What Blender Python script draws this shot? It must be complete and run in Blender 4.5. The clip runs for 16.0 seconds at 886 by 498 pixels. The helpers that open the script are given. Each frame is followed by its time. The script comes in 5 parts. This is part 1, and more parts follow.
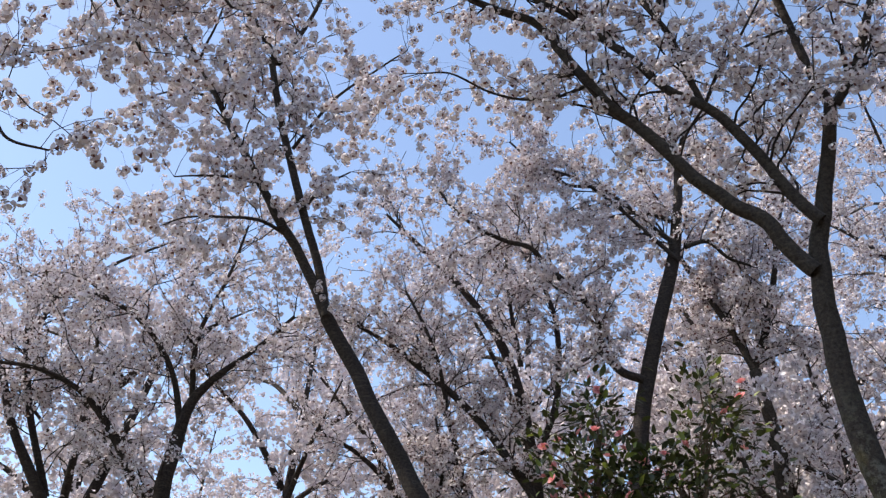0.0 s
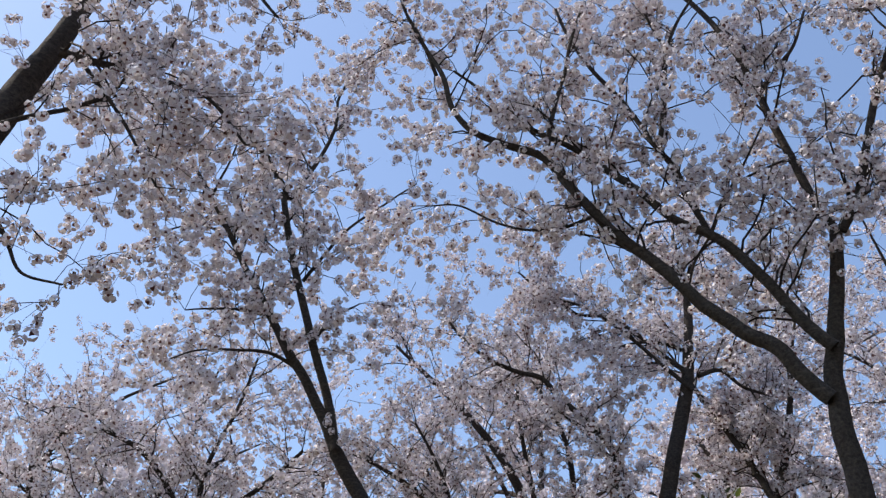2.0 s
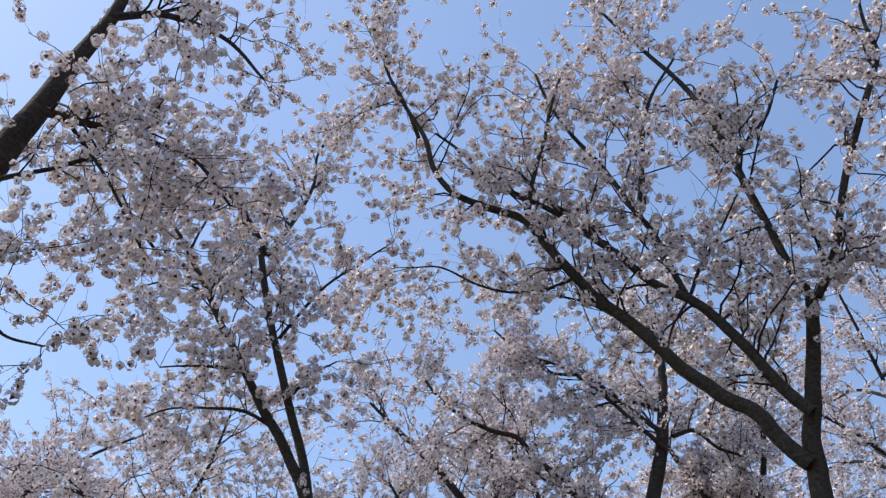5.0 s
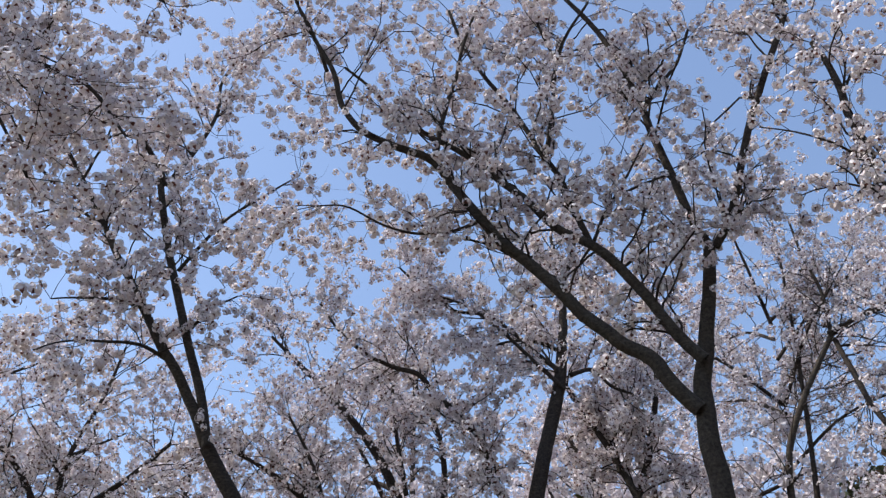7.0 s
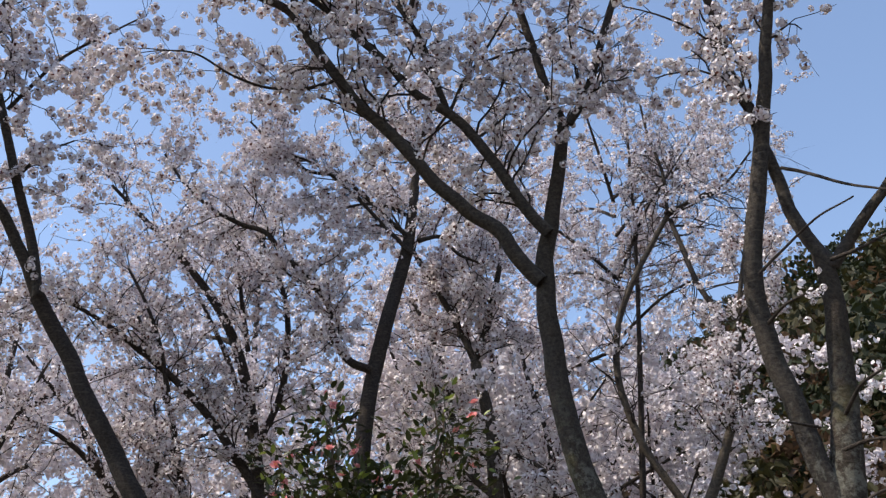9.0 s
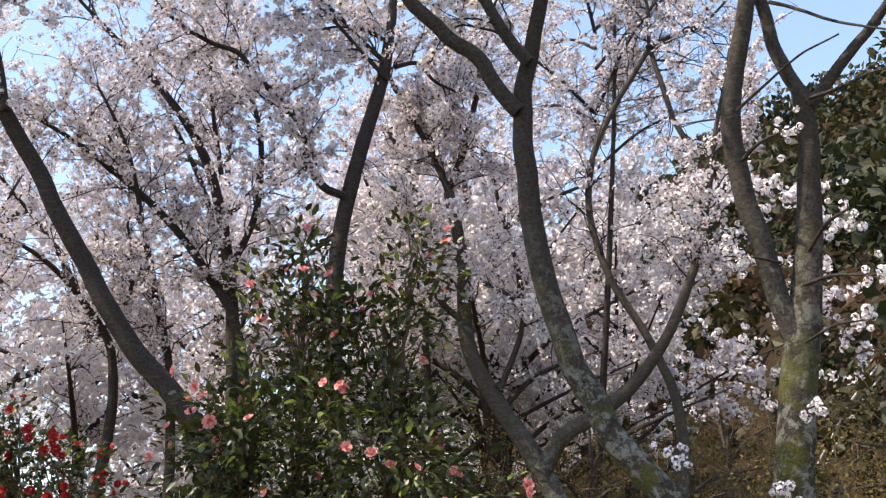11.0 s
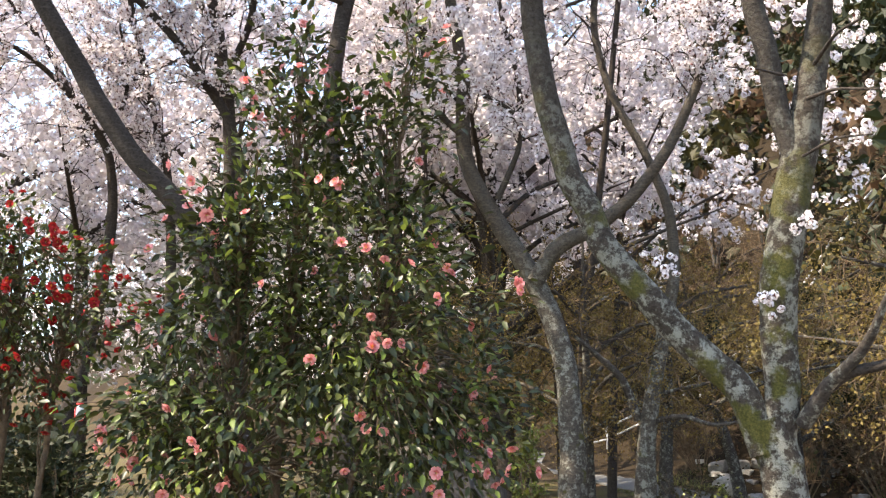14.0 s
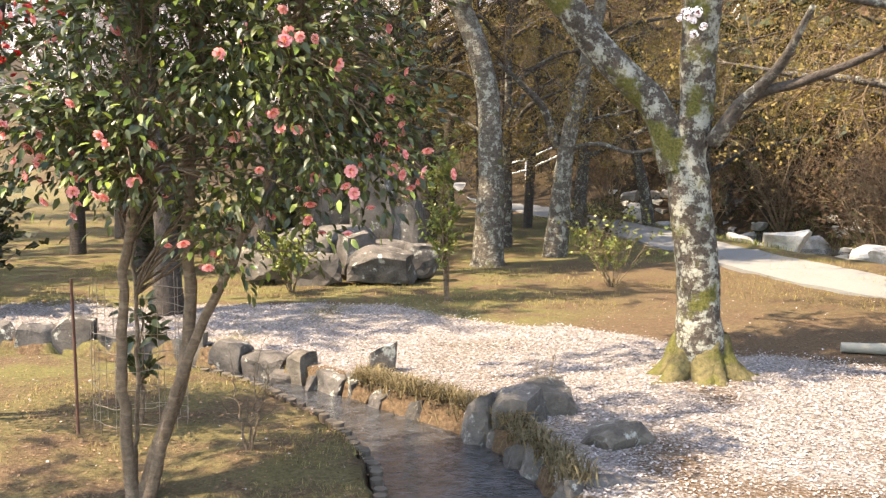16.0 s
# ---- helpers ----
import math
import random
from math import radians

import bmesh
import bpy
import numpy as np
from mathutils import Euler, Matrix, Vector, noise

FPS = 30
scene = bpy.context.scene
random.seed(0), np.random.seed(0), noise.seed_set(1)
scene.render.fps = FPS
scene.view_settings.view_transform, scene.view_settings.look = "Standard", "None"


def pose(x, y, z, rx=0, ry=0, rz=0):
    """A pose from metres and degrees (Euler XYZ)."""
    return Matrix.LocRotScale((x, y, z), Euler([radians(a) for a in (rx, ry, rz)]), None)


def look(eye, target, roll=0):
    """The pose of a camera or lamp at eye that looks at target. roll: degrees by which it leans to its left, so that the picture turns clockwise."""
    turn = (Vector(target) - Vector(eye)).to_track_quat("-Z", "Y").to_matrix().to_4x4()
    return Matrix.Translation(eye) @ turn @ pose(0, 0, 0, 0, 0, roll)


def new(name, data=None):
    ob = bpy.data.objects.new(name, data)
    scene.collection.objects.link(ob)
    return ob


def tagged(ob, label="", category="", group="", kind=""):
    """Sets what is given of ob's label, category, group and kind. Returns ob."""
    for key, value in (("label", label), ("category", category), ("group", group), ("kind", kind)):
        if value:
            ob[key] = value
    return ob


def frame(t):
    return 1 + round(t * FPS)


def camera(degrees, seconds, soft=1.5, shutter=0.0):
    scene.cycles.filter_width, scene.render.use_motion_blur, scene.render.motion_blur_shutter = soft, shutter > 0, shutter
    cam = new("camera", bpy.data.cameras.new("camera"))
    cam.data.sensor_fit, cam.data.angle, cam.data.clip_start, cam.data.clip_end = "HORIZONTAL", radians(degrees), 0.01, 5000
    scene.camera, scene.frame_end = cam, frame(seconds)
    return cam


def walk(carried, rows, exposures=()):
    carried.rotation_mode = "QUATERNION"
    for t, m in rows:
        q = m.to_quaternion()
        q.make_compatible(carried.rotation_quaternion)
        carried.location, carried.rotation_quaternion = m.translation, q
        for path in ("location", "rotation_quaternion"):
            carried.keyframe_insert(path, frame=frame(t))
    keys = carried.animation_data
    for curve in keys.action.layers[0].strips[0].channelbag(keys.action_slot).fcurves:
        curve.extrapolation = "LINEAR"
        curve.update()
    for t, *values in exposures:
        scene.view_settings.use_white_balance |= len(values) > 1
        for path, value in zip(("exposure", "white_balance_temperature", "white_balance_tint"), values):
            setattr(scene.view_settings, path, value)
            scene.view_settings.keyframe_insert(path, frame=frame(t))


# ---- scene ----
cam = camera(50.0, 16.0, soft=1.3)
ROWS = [
    (0, 0.043, -0.073, 1.499, 123.40, -3.13, 22.65),
    (0.5, 0.049, -0.078, 1.491, 125.51, -3.26, 23.39),
    (1, 0.047, -0.074, 1.496, 127.48, -2.68, 23.57),
    (1.5, 0.046, -0.075, 1.492, 129.42, -2.84, 23.45),
    (2, 0.041, -0.076, 1.491, 131.25, -3.02, 23.44),
    (2.5, 0.039, -0.079, 1.489, 132.61, -2.99, 22.74),
    (3, 0.039, -0.083, 1.485, 133.54, -2.72, 22.11),
    (3.5, 0.02, -0.101, 1.452, 134.78, -2.60, 22.17),
    (6, -0.025, -0.217, 1.585, 133.37, -1.24, 20.11),
    (6.5, -0.024, -0.19, 1.611, 131.63, -0.43, 18.06),
    (7, -0.02, -0.161, 1.637, 130.50, 0.23, 16.38),
    (7.5, -0.023, -0.143, 1.657, 129.35, 1.00, 14.07),
    (8, -0.017, -0.121, 1.68, 127.82, 1.86, 11.90),
    (8.5, -0.022, -0.108, 1.692, 125.71, 2.25, 9.39),
    (9, -0.022, -0.09, 1.704, 121.99, 2.67, 7.22),
    (9.5, -0.029, -0.074, 1.702, 118.67, 2.63, 5.51),
    (10, -0.031, -0.072, 1.697, 115.74, 2.15, 4.97),
    (12.5, -0.037, -0.08, 1.692, 106.98, 1.29, 5.34),
    (13, -0.031, -0.074, 1.68, 104.87, 0.61, 5.10),
    (13.5, -0.028, -0.068, 1.659, 102.76, 0.30, 4.76),
    (14, -0.025, -0.056, 1.629, 100.66, 0.65, 4.60),
    (14.5, -0.012, -0.03, 1.584, 97.15, 0.81, 4.29),
    (15, 0, -0.023, 1.552, 92.72, 0.83, 2.92),
    (15.5, 0.003, -0.025, 1.524, 88.73, 0.33, 1.39),
    (16, 0, 0, 1.5, 84.70, -0.00, 0.00),
]
walk(cam, [(t, pose(x, y, z, rx, ry, rz)) for t, x, y, z, rx, ry, rz in ROWS],
     exposures=[(0.0, 0.95, 6950, 13), (2.0, 0.8, 6750, 12), (8.5, 0.8, 6800, 12), (10.0, 1.1, 7250, 12), (12.5, 2.0, 7400, 11), (13.5, 2.1, 7550, 11), (14.5, 2.5, 7700, 11), (15.0, 2.75, 7900, 12), (16.0, 2.85, 8200, 12)])

# ---- world and sun ----
SUN_AZ, SUN_EL = -116.0, 58.0   # degrees from the view's forward axis (+y), minus is to the left
world = bpy.data.worlds.new("sky")
scene.world = world
world.use_nodes = True
wt = world.node_tree
sky = wt.nodes.new("ShaderNodeTexSky")
sky.sky_type, sky.sun_disc = "NISHITA", False
sky.sun_elevation, sky.sun_rotation = radians(SUN_EL), radians(SUN_AZ)
sky.air_density, sky.dust_density, sky.ozone_density = 1.0, 0.6, 1.5
wt.links.new(sky.outputs[0], wt.nodes["Background"].inputs[0])
wt.nodes["Background"].inputs[1].default_value = 0.15
sun = new("sun", bpy.data.lights.new("sun", "SUN"))
sun.data.energy, sun.data.angle, sun.data.color = 2.9, radians(0.5), (1.0, 0.93, 0.82)
a, e = radians(SUN_AZ), radians(SUN_EL)
sun.matrix_world = look((0, 0, 0), (-math.sin(a) * math.cos(e), -math.cos(a) * math.cos(e), -math.sin(e)))

# ---- materials ----
def mat(name, rough=0.8, spec=0.3):
    m = bpy.data.materials.new(name)
    m.use_nodes = True
    b = m.node_tree.nodes["Principled BSDF"]
    b.inputs["Roughness"].default_value = rough
    b.inputs["Specular IOR Level"].default_value = spec
    return m, m.node_tree, b


def noise_node(nt, scale, detail=4.0, rough=0.6, vec=None):
    n = nt.nodes.new("ShaderNodeTexNoise")
    n.inputs["Scale"].default_value, n.inputs["Detail"].default_value, n.inputs["Roughness"].default_value = scale, detail, rough
    if vec is not None:
        nt.links.new(vec, n.inputs["Vector"])
    return n


def world_pos(nt):
    return nt.nodes.new("ShaderNodeNewGeometry").outputs["Position"]


def ramp(nt, fac, stops):
    r = nt.nodes.new("ShaderNodeValToRGB")
    els = r.color_ramp.elements
    while len(els) < len(stops):
        els.new(0.5)
    for el, (p, c) in zip(els, stops):
        el.position, el.color = p, (*c, 1) if len(c) == 3 else c
    nt.links.new(fac, r.inputs[0])
    return r.outputs[0]


def mix(nt, fac, c1, c2, mode="MIX"):
    n = nt.nodes.new("ShaderNodeMix")
    n.data_type, n.blend_type = "RGBA", mode
    for sock, v in ((n.inputs[0], fac), (n.inputs[6], c1), (n.inputs[7], c2)):
        if isinstance(v, (int, float)):
            sock.default_value = v
        elif isinstance(v, tuple):
            sock.default_value = (*v, 1)
        else:
            nt.links.new(v, sock)
    return n.outputs[2]


def bump(nt, b, height, strength=0.5, dist=0.01):
    n = nt.nodes.new("ShaderNodeBump")
    n.inputs["Strength"].default_value, n.inputs["Distance"].default_value = strength, dist
    nt.links.new(height, n.inputs["Height"])
    nt.links.new(n.outputs[0], b.inputs["Normal"])


BLACK, WHITE = (0, 0, 0), (1, 1, 1)


def bark_mat(name, dark, light, lichen=0.0, moss=0.0):
    m, nt, b = mat(name, 0.88, 0.2)
    p = world_pos(nt)
    fine = noise_node(nt, 38, 5, 0.7, p)
    col = ramp(nt, fine.outputs[0], [(0.3, dark), (0.7, light)])
    # rings of lenticels round the stem
    mp = nt.nodes.new("ShaderNodeMapping")
    mp.inputs["Scale"].default_value = (9, 9, 42)
    nt.links.new(p, mp.inputs[0])
    rings = noise_node(nt, 1.0, 3, 0.5, mp.outputs[0])
    show = 0.1 if moss > 0.3 else 0.45
    col = mix(nt, ramp(nt, rings.outputs[0], [(0.54, BLACK), (0.68, (show, show, show))]), col, tuple(min(1, 1.45 * c) for c in light))
    low = nt.nodes.new("ShaderNodeMapRange")
    low.inputs["From Min"].default_value, low.inputs["From Max"].default_value = 4.6, 2.6
    sep = nt.nodes.new("ShaderNodeSeparateXYZ")
    nt.links.new(p, sep.inputs[0])
    nt.links.new(sep.outputs["Z"], low.inputs["Value"])

    def growth(fac):
        g = nt.nodes.new("ShaderNodeMath")
        g.operation = "MULTIPLY"
        nt.links.new(fac, g.inputs[0])
        nt.links.new(low.outputs[0], g.inputs[1])
        return g.outputs[0]

    if lichen:
        blot = noise_node(nt, 11, 8, 0.78, p)
        col = mix(nt, growth(ramp(nt, blot.outputs[0], [(0.53 - 0.12 * lichen, BLACK), (0.61 - 0.12 * lichen, WHITE)])), col, (0.235, 0.23, 0.19))
    if moss:
        mo = noise_node(nt, 3.1, 5, 0.6, p)
        mc = ramp(nt, noise_node(nt, 60, 3, 0.6, p).outputs[0], [(0.3, (0.035, 0.04, 0.008)), (0.75, (0.115, 0.10, 0.028))])
        col = mix(nt, growth(ramp(nt, mo.outputs[0], [(0.62 - 0.16 * moss, BLACK), (0.68 - 0.14 * moss, WHITE)])), col, mc)
    nt.links.new(col, b.inputs["Base Color"])
    bump(nt, b, fine.outputs[0], 0.9, 0.02)
    return m


def leafy_mat(name, c1, c2, rough=0.5, transl=0.3, spec=0.4):
    m, nt, b = mat(name, rough, spec)
    g = nt.nodes.new("ShaderNodeNewGeometry")
    col = ramp(nt, g.outputs["Random Per Island"], [(0.0, c1), (1.0, c2)])
    nt.links.new(col, b.inputs["Base Color"])
    t = nt.nodes.new("ShaderNodeBsdfTranslucent")
    nt.links.new(col, t.inputs[0])
    s = nt.nodes.new("ShaderNodeMixShader")
    s.inputs[0].default_value = transl
    nt.links.new(b.outputs[0], s.inputs[1])
    nt.links.new(t.outputs[0], s.inputs[2])
    nt.links.new(s.outputs[0], nt.nodes["Material Output"].inputs[0])
    return m


def stone_mat(name, dark, light, lichen=0.3):
    m, nt, b = mat(name, 0.85, 0.3)
    p = world_pos(nt)
    n1, n2 = noise_node(nt, 4, 6, 0.65, p), noise_node(nt, 45, 4, 0.7, p)
    o = nt.nodes.new("ShaderNodeObjectInfo")
    col = ramp(nt, n1.outputs[0], [(0.32, dark), (0.68, light)])
    col = mix(nt, 0.55, col, ramp(nt, n2.outputs[0], [(0.3, (0.35, 0.34, 0.33)), (0.7, (1, 1, 1))]), "MULTIPLY")
    col = mix(nt, 0.4, col, ramp(nt, o.outputs["Random"], [(0, (0.62, 0.56, 0.5)), (1, (1, 1, 1))]), "MULTIPLY")
    if lichen:
        col = mix(nt, ramp(nt, noise_node(nt, 7, 5, 0.7, p).outputs[0], [(0.6 - 0.1 * lichen, BLACK), (0.66, (0.7, 0.7, 0.7))]), col, (0.36, 0.36, 0.31))
    nt.links.new(col, b.inputs["Base Color"])
    bump(nt, b, n2.outputs[0], 0.8, 0.015)
    return m


BARK_NEAR = bark_mat("mossy_lichen_bark", (0.016, 0.012, 0.009), (0.075, 0.06, 0.047), 0.36, 0.6)
BARK_MID = bark_mat("dark_grey_bark", (0.02, 0.016, 0.013), (0.08, 0.067, 0.056), 0.02)
BARK_SPOT = bark_mat("lichen_spotted_bark", (0.028, 0.023, 0.018), (0.10, 0.083, 0.066), 0.22, 0.3)
BARK = bark_mat("cherry_bark", (0.014, 0.011, 0.009), (0.07, 0.056, 0.047))
BARK_PALE = bark_mat("smooth_camellia_bark", (0.07, 0.048, 0.032), (0.17, 0.12, 0.08))
TWIG = bark_mat("thin_twig_bark", (0.02, 0.015, 0.013), (0.05, 0.038, 0.032))
TWIG_BROWN = bark_mat("brown_twig_bark", (0.085, 0.058, 0.037), (0.21, 0.15, 0.095))
MOSS = bark_mat("moss", (0.05, 0.042, 0.02), (0.13, 0.105, 0.045), 0.0, 0.95)
BLOSSOM = leafy_mat("cherry_petals", (0.70, 0.635, 0.66), (0.88, 0.835, 0.845), 0.8, 0.16, 0.1)
CALYX = leafy_mat("red_brown_calyx", (0.10, 0.035, 0.03), (0.20, 0.08, 0.06), 0.7, 0.1, 0.2)
CAM_LEAF = leafy_mat("camellia_leaves", (0.016, 0.024, 0.008), (0.070, 0.080, 0.021), 0.42, 0.18, 0.4)
NEW_LEAF = leafy_mat("fresh_yellow_green_leaves", (0.12, 0.17, 0.03), (0.22, 0.26, 0.05), 0.45, 0.35, 0.4)
EVERGREEN = leafy_mat("evergreen_leaves", (0.012, 0.017, 0.007), (0.036, 0.042, 0.014), 0.6, 0.15, 0.3)
OLIVE_LEAF = leafy_mat("olive_tree_leaves", (0.026, 0.024, 0.008), (0.06, 0.052, 0.016), 0.6, 0.25, 0.3)
MAPLE_LEAF = leafy_mat("young_maple_leaves", (0.13, 0.09, 0.03), (0.25, 0.185, 0.06), 0.6, 0.4, 0.2)
RUST_LEAF = leafy_mat("rust_coloured_buds", (0.06, 0.034, 0.02), (0.13, 0.078, 0.043), 0.7, 0.3, 0.2)
PINK = leafy_mat("coral_pink_petals", (0.66, 0.17, 0.17), (0.85, 0.42, 0.40), 0.55, 0.3, 0.3)
RED = leafy_mat("deep_red_petals", (0.22, 0.010, 0.012), (0.42, 0.022, 0.022), 0.5, 0.25, 0.3)
STAMEN = leafy_mat("yellow_stamens", (0.6, 0.40, 0.06), (0.75, 0.55, 0.12), 0.6, 0.1)
STRAW = leafy_mat("dry_grass", (0.075, 0.058, 0.03), (0.19, 0.15, 0.085), 0.8, 0.3, 0.1)
STONE = stone_mat("grey_brown_stone", (0.05, 0.042, 0.034), (0.21, 0.18, 0.145))
STONE_DARK = stone_mat("dark_wet_stone", (0.03, 0.028, 0.025), (0.15, 0.13, 0.115), 0.15)
STONE_PALE = stone_mat("pale_river_stone", (0.28, 0.26, 0.23), (0.58, 0.55, 0.5), 0.0)


def plain(name, c, rough=0.6, metal=0.0):
    m, nt, b = mat(name, rough)
    n = noise_node(nt, 30, 4, 0.6, world_pos(nt))
    nt.links.new(mix(nt, 0.35, c, ramp(nt, n.outputs[0], [(0.3, (0.45, 0.45, 0.45)), (0.7, (1, 1, 1))]), "MULTIPLY"), b.inputs["Base Color"])
    b.inputs["Metallic"].default_value = metal
    return m


RUST = plain("rusty_iron", (0.10, 0.045, 0.03), 0.8)
WIRE = plain("galvanised_wire", (0.22, 0.17, 0.13), 0.6, 0.4)
PAPER_RED, PAPER_WHITE = plain("red_paper", (0.65, 0.06, 0.05)), plain("white_paper", (0.8, 0.76, 0.7))
ASPHALT = plain("pale_petal_dusted_path", (0.16, 0.155, 0.145), 0.9)
RAIL_MAT = plain("pale_painted_rail", (0.55, 0.55, 0.54))
TARP = plain("blue_sheet", (0.10, 0.30, 0.55))
CLOTH = plain("pale_sheet", (0.6, 0.62, 0.62))


def water_mat():
    m, nt, b = mat("shallow_dark_water", 0.06, 0.5)
    p = world_pos(nt)
    mp = nt.nodes.new("ShaderNodeMapping")
    mp.inputs["Rotation"].default_value = (0, 0, radians(-55))
    mp.inputs["Scale"].default_value = (13, 21, 1)
    nt.links.new(p, mp.inputs[0])
    n1 = noise_node(nt, 1.0, 3, 0.55, mp.outputs[0])
    n1.inputs["Distortion"].default_value = 1.2
    col = ramp(nt, noise_node(nt, 9, 5, 0.7, p).outputs[0], [(0.35, (0.014, 0.014, 0.014)), (0.7, (0.055, 0.055, 0.056))])
    nt.links.new(col, b.inputs["Base Color"])
    bump(nt, b, n1.outputs[0], 0.8, 0.06)
    return m


WATER = water_mat()

# ---- building helpers ----
rng = np.random.default_rng(7)


def fast_mesh(name, verts, faces, smooth=True):
    """A mesh from arrays; all faces have the same number of corners."""
    verts, faces = np.asarray(verts, np.float32), np.asarray(faces, np.int32)
    me = bpy.data.meshes.new(name)
    k = faces.shape[1]
    me.vertices.add(len(verts))
    me.vertices.foreach_set("co", verts.ravel())
    me.loops.add(faces.size)
    me.loops.foreach_set("vertex_index", faces.ravel())
    me.polygons.add(len(faces))
    me.polygons.foreach_set("loop_start", np.arange(0, faces.size, k, dtype=np.int32))
    me.polygons.foreach_set("use_smooth", np.full(len(faces), smooth))
    me.update(calc_edges=True)
    return me


def part(name, verts, faces, material, parent=None, label="", kind="", smooth=True):
    me = fast_mesh(name, verts, faces, smooth)
    me.materials.append(material)
    ob = new(name, me)
    if parent is not None:
        ob.parent = parent
    return tagged(ob, label, kind=kind)


def unit(v):
    return v / (np.linalg.norm(v, axis=-1, keepdims=True) + 1e-9)


def tubes(P, R, sides=5, bumpy=0.0):
    """Verts and quads of tubes along N lines of K points, with rounded ends left open."""
    N, K = P.shape[:2]
    t = unit(np.gradient(P, axis=1))
    ref = unit(np.broadcast_to(np.array([0.31, 0.83, 0.12]), t.shape) + 0 * t)
    u = unit(np.cross(t, ref))
    w = np.cross(t, u)
    ang = np.arange(sides) * 2 * np.pi / sides
    rad = R[:, :, None] * (1 + bumpy * rng.normal(size=(N, K, sides)))
    V = P[:, :, None] + rad[..., None] * (np.cos(ang)[None, None, :, None] * u[:, :, None] + np.sin(ang)[None, None, :, None] * w[:, :, None])
    i = np.arange(N * K * sides).reshape(N, K, sides)
    a, b = i[:, :-1], i[:, 1:]
    F = np.stack([a, np.roll(a, -1, 2), np.roll(b, -1, 2), b], -1).reshape(-1, 4)
    return V.reshape(-1, 3), F


def spline(points, n):
    """n points on a smooth line through the control points (x, y, z, r)."""
    q = np.asarray(points, float)
    d = np.r_[0, np.cumsum(np.linalg.norm(np.diff(q[:, :3], axis=0), axis=1) + 1e-6)]
    slope = np.diff(q, axis=0) / np.diff(d)[:, None]
    m = np.concatenate([slope[:1], 0.5 * (slope[:-1] + slope[1:]), slope[-1:]])
    s = np.linspace(0, d[-1], n)
    k = np.clip(np.searchsorted(d, s, "right") - 1, 0, len(d) - 2)
    h = (d[k + 1] - d[k])[:, None]
    f = ((s - d[k])[:, None]) / h
    out = (2 * f**3 - 3 * f**2 + 1) * q[k] + (f**3 - 2 * f**2 + f) * h * m[k] + (3 * f**2 - 2 * f**3) * q[k + 1] + (f**3 - f**2) * h * m[k + 1]
    out[:, 3] = np.interp(s, d, q[:, 3])
    return out, d[-1]


def rotations(n):
    q = unit(rng.normal(size=(n, 4)))
    w, x, y, z = q.T
    return np.stack([1 - 2 * (y * y + z * z), 2 * (x * y - z * w), 2 * (x * z + y * w), 2 * (x * y + z * w), 1 - 2 * (x * x + z * z), 2 * (y * z - x * w),
                     2 * (x * z - y * w), 2 * (y * z + x * w), 1 - 2 * (x * x + y * y)], -1).reshape(n, 3, 3)


def facing(d, roll=None):
    """Rotations that turn +z to the directions d."""
    d = unit(d)
    a = unit(np.cross(d, unit(rng.normal(size=d.shape))))
    b = np.cross(d, a)
    return np.stack([a, b, d], -1)


def scatter(V, F, pos, rot, size):
    """Copies of a small shape (V, F), or of one of several, as one set of verts and faces."""
    n = len(pos)
    size = np.broadcast_to(np.asarray(size, float), (n,))
    if V.ndim == 2:
        vv = np.einsum("nij,vj->nvi", rot, V)
    else:
        vv = np.einsum("nij,nvj->nvi", rot, V[rng.integers(0, len(V), n)])
    vv = vv * size[:, None, None] + pos[:, None]
    k = vv.shape[1]
    ff = F[None] + (np.arange(n) * k)[:, None, None]
    return vv.reshape(-1, 3), ff.reshape(-1, F.shape[1])


def pompoms(flowers, radius, flower, kinds=10):
    """Small round bunches of five-petalled flowers: (kinds, verts, 3) and triangles."""
    out = []
    for _ in range(kinds):
        vs = []
        for i in range(flowers):
            zc = 1 - 2 * (i + 0.5) / flowers
            d = unit(np.array([math.cos(2.4 * i) * math.sqrt(1 - zc * zc), math.sin(2.4 * i) * math.sqrt(1 - zc * zc), zc]) + 0.2 * rng.normal(size=3))
            m = facing(d[None])[0]
            ang = np.arange(5) * 2 * np.pi / 5 + rng.uniform(0, 6)
            rim = np.stack([np.cos(ang) * flower, np.sin(ang) * flower, np.full(5, flower * 0.12)], -1) * rng.uniform(0.75, 1.2, (5, 1))
            vs.append(rim @ m.T + d * radius * rng.uniform(0.8, 1.1))
        out.append(np.concatenate(vs))
    fan = np.array([[0, 1, 2, 3, 4]])
    return np.array(out), np.concatenate([fan + 5 * i for i in range(flowers)])


def tufts(leaves, radius, size, kinds=8, ball=False):
    """Coarse bunches of folded petals or leaves for what stands far off."""
    out = []
    base = np.array([[-0.5, 0, 0], [0, -0.35, 0.12], [0.5, 0, 0], [0, 0.35, 0.12]])
    for _ in range(kinds):
        d = unit(rng.normal(size=(leaves, 3)))
        turn = facing(d + 0.25 * rng.normal(size=d.shape)) if ball else rotations(leaves)
        deep = rng.uniform(0.7, 1.05, (leaves, 1)) if ball else rng.uniform(0.2, 1.0, (leaves, 1))
        vs = np.einsum("nij,vj->nvi", turn, base * size) + (d * radius * deep)[:, None]
        out.append(vs.reshape(-1, 3))
    F = np.array([[0, 1, 2, 3]])
    return np.array(out), np.concatenate([F + 4 * i for i in range(leaves)])


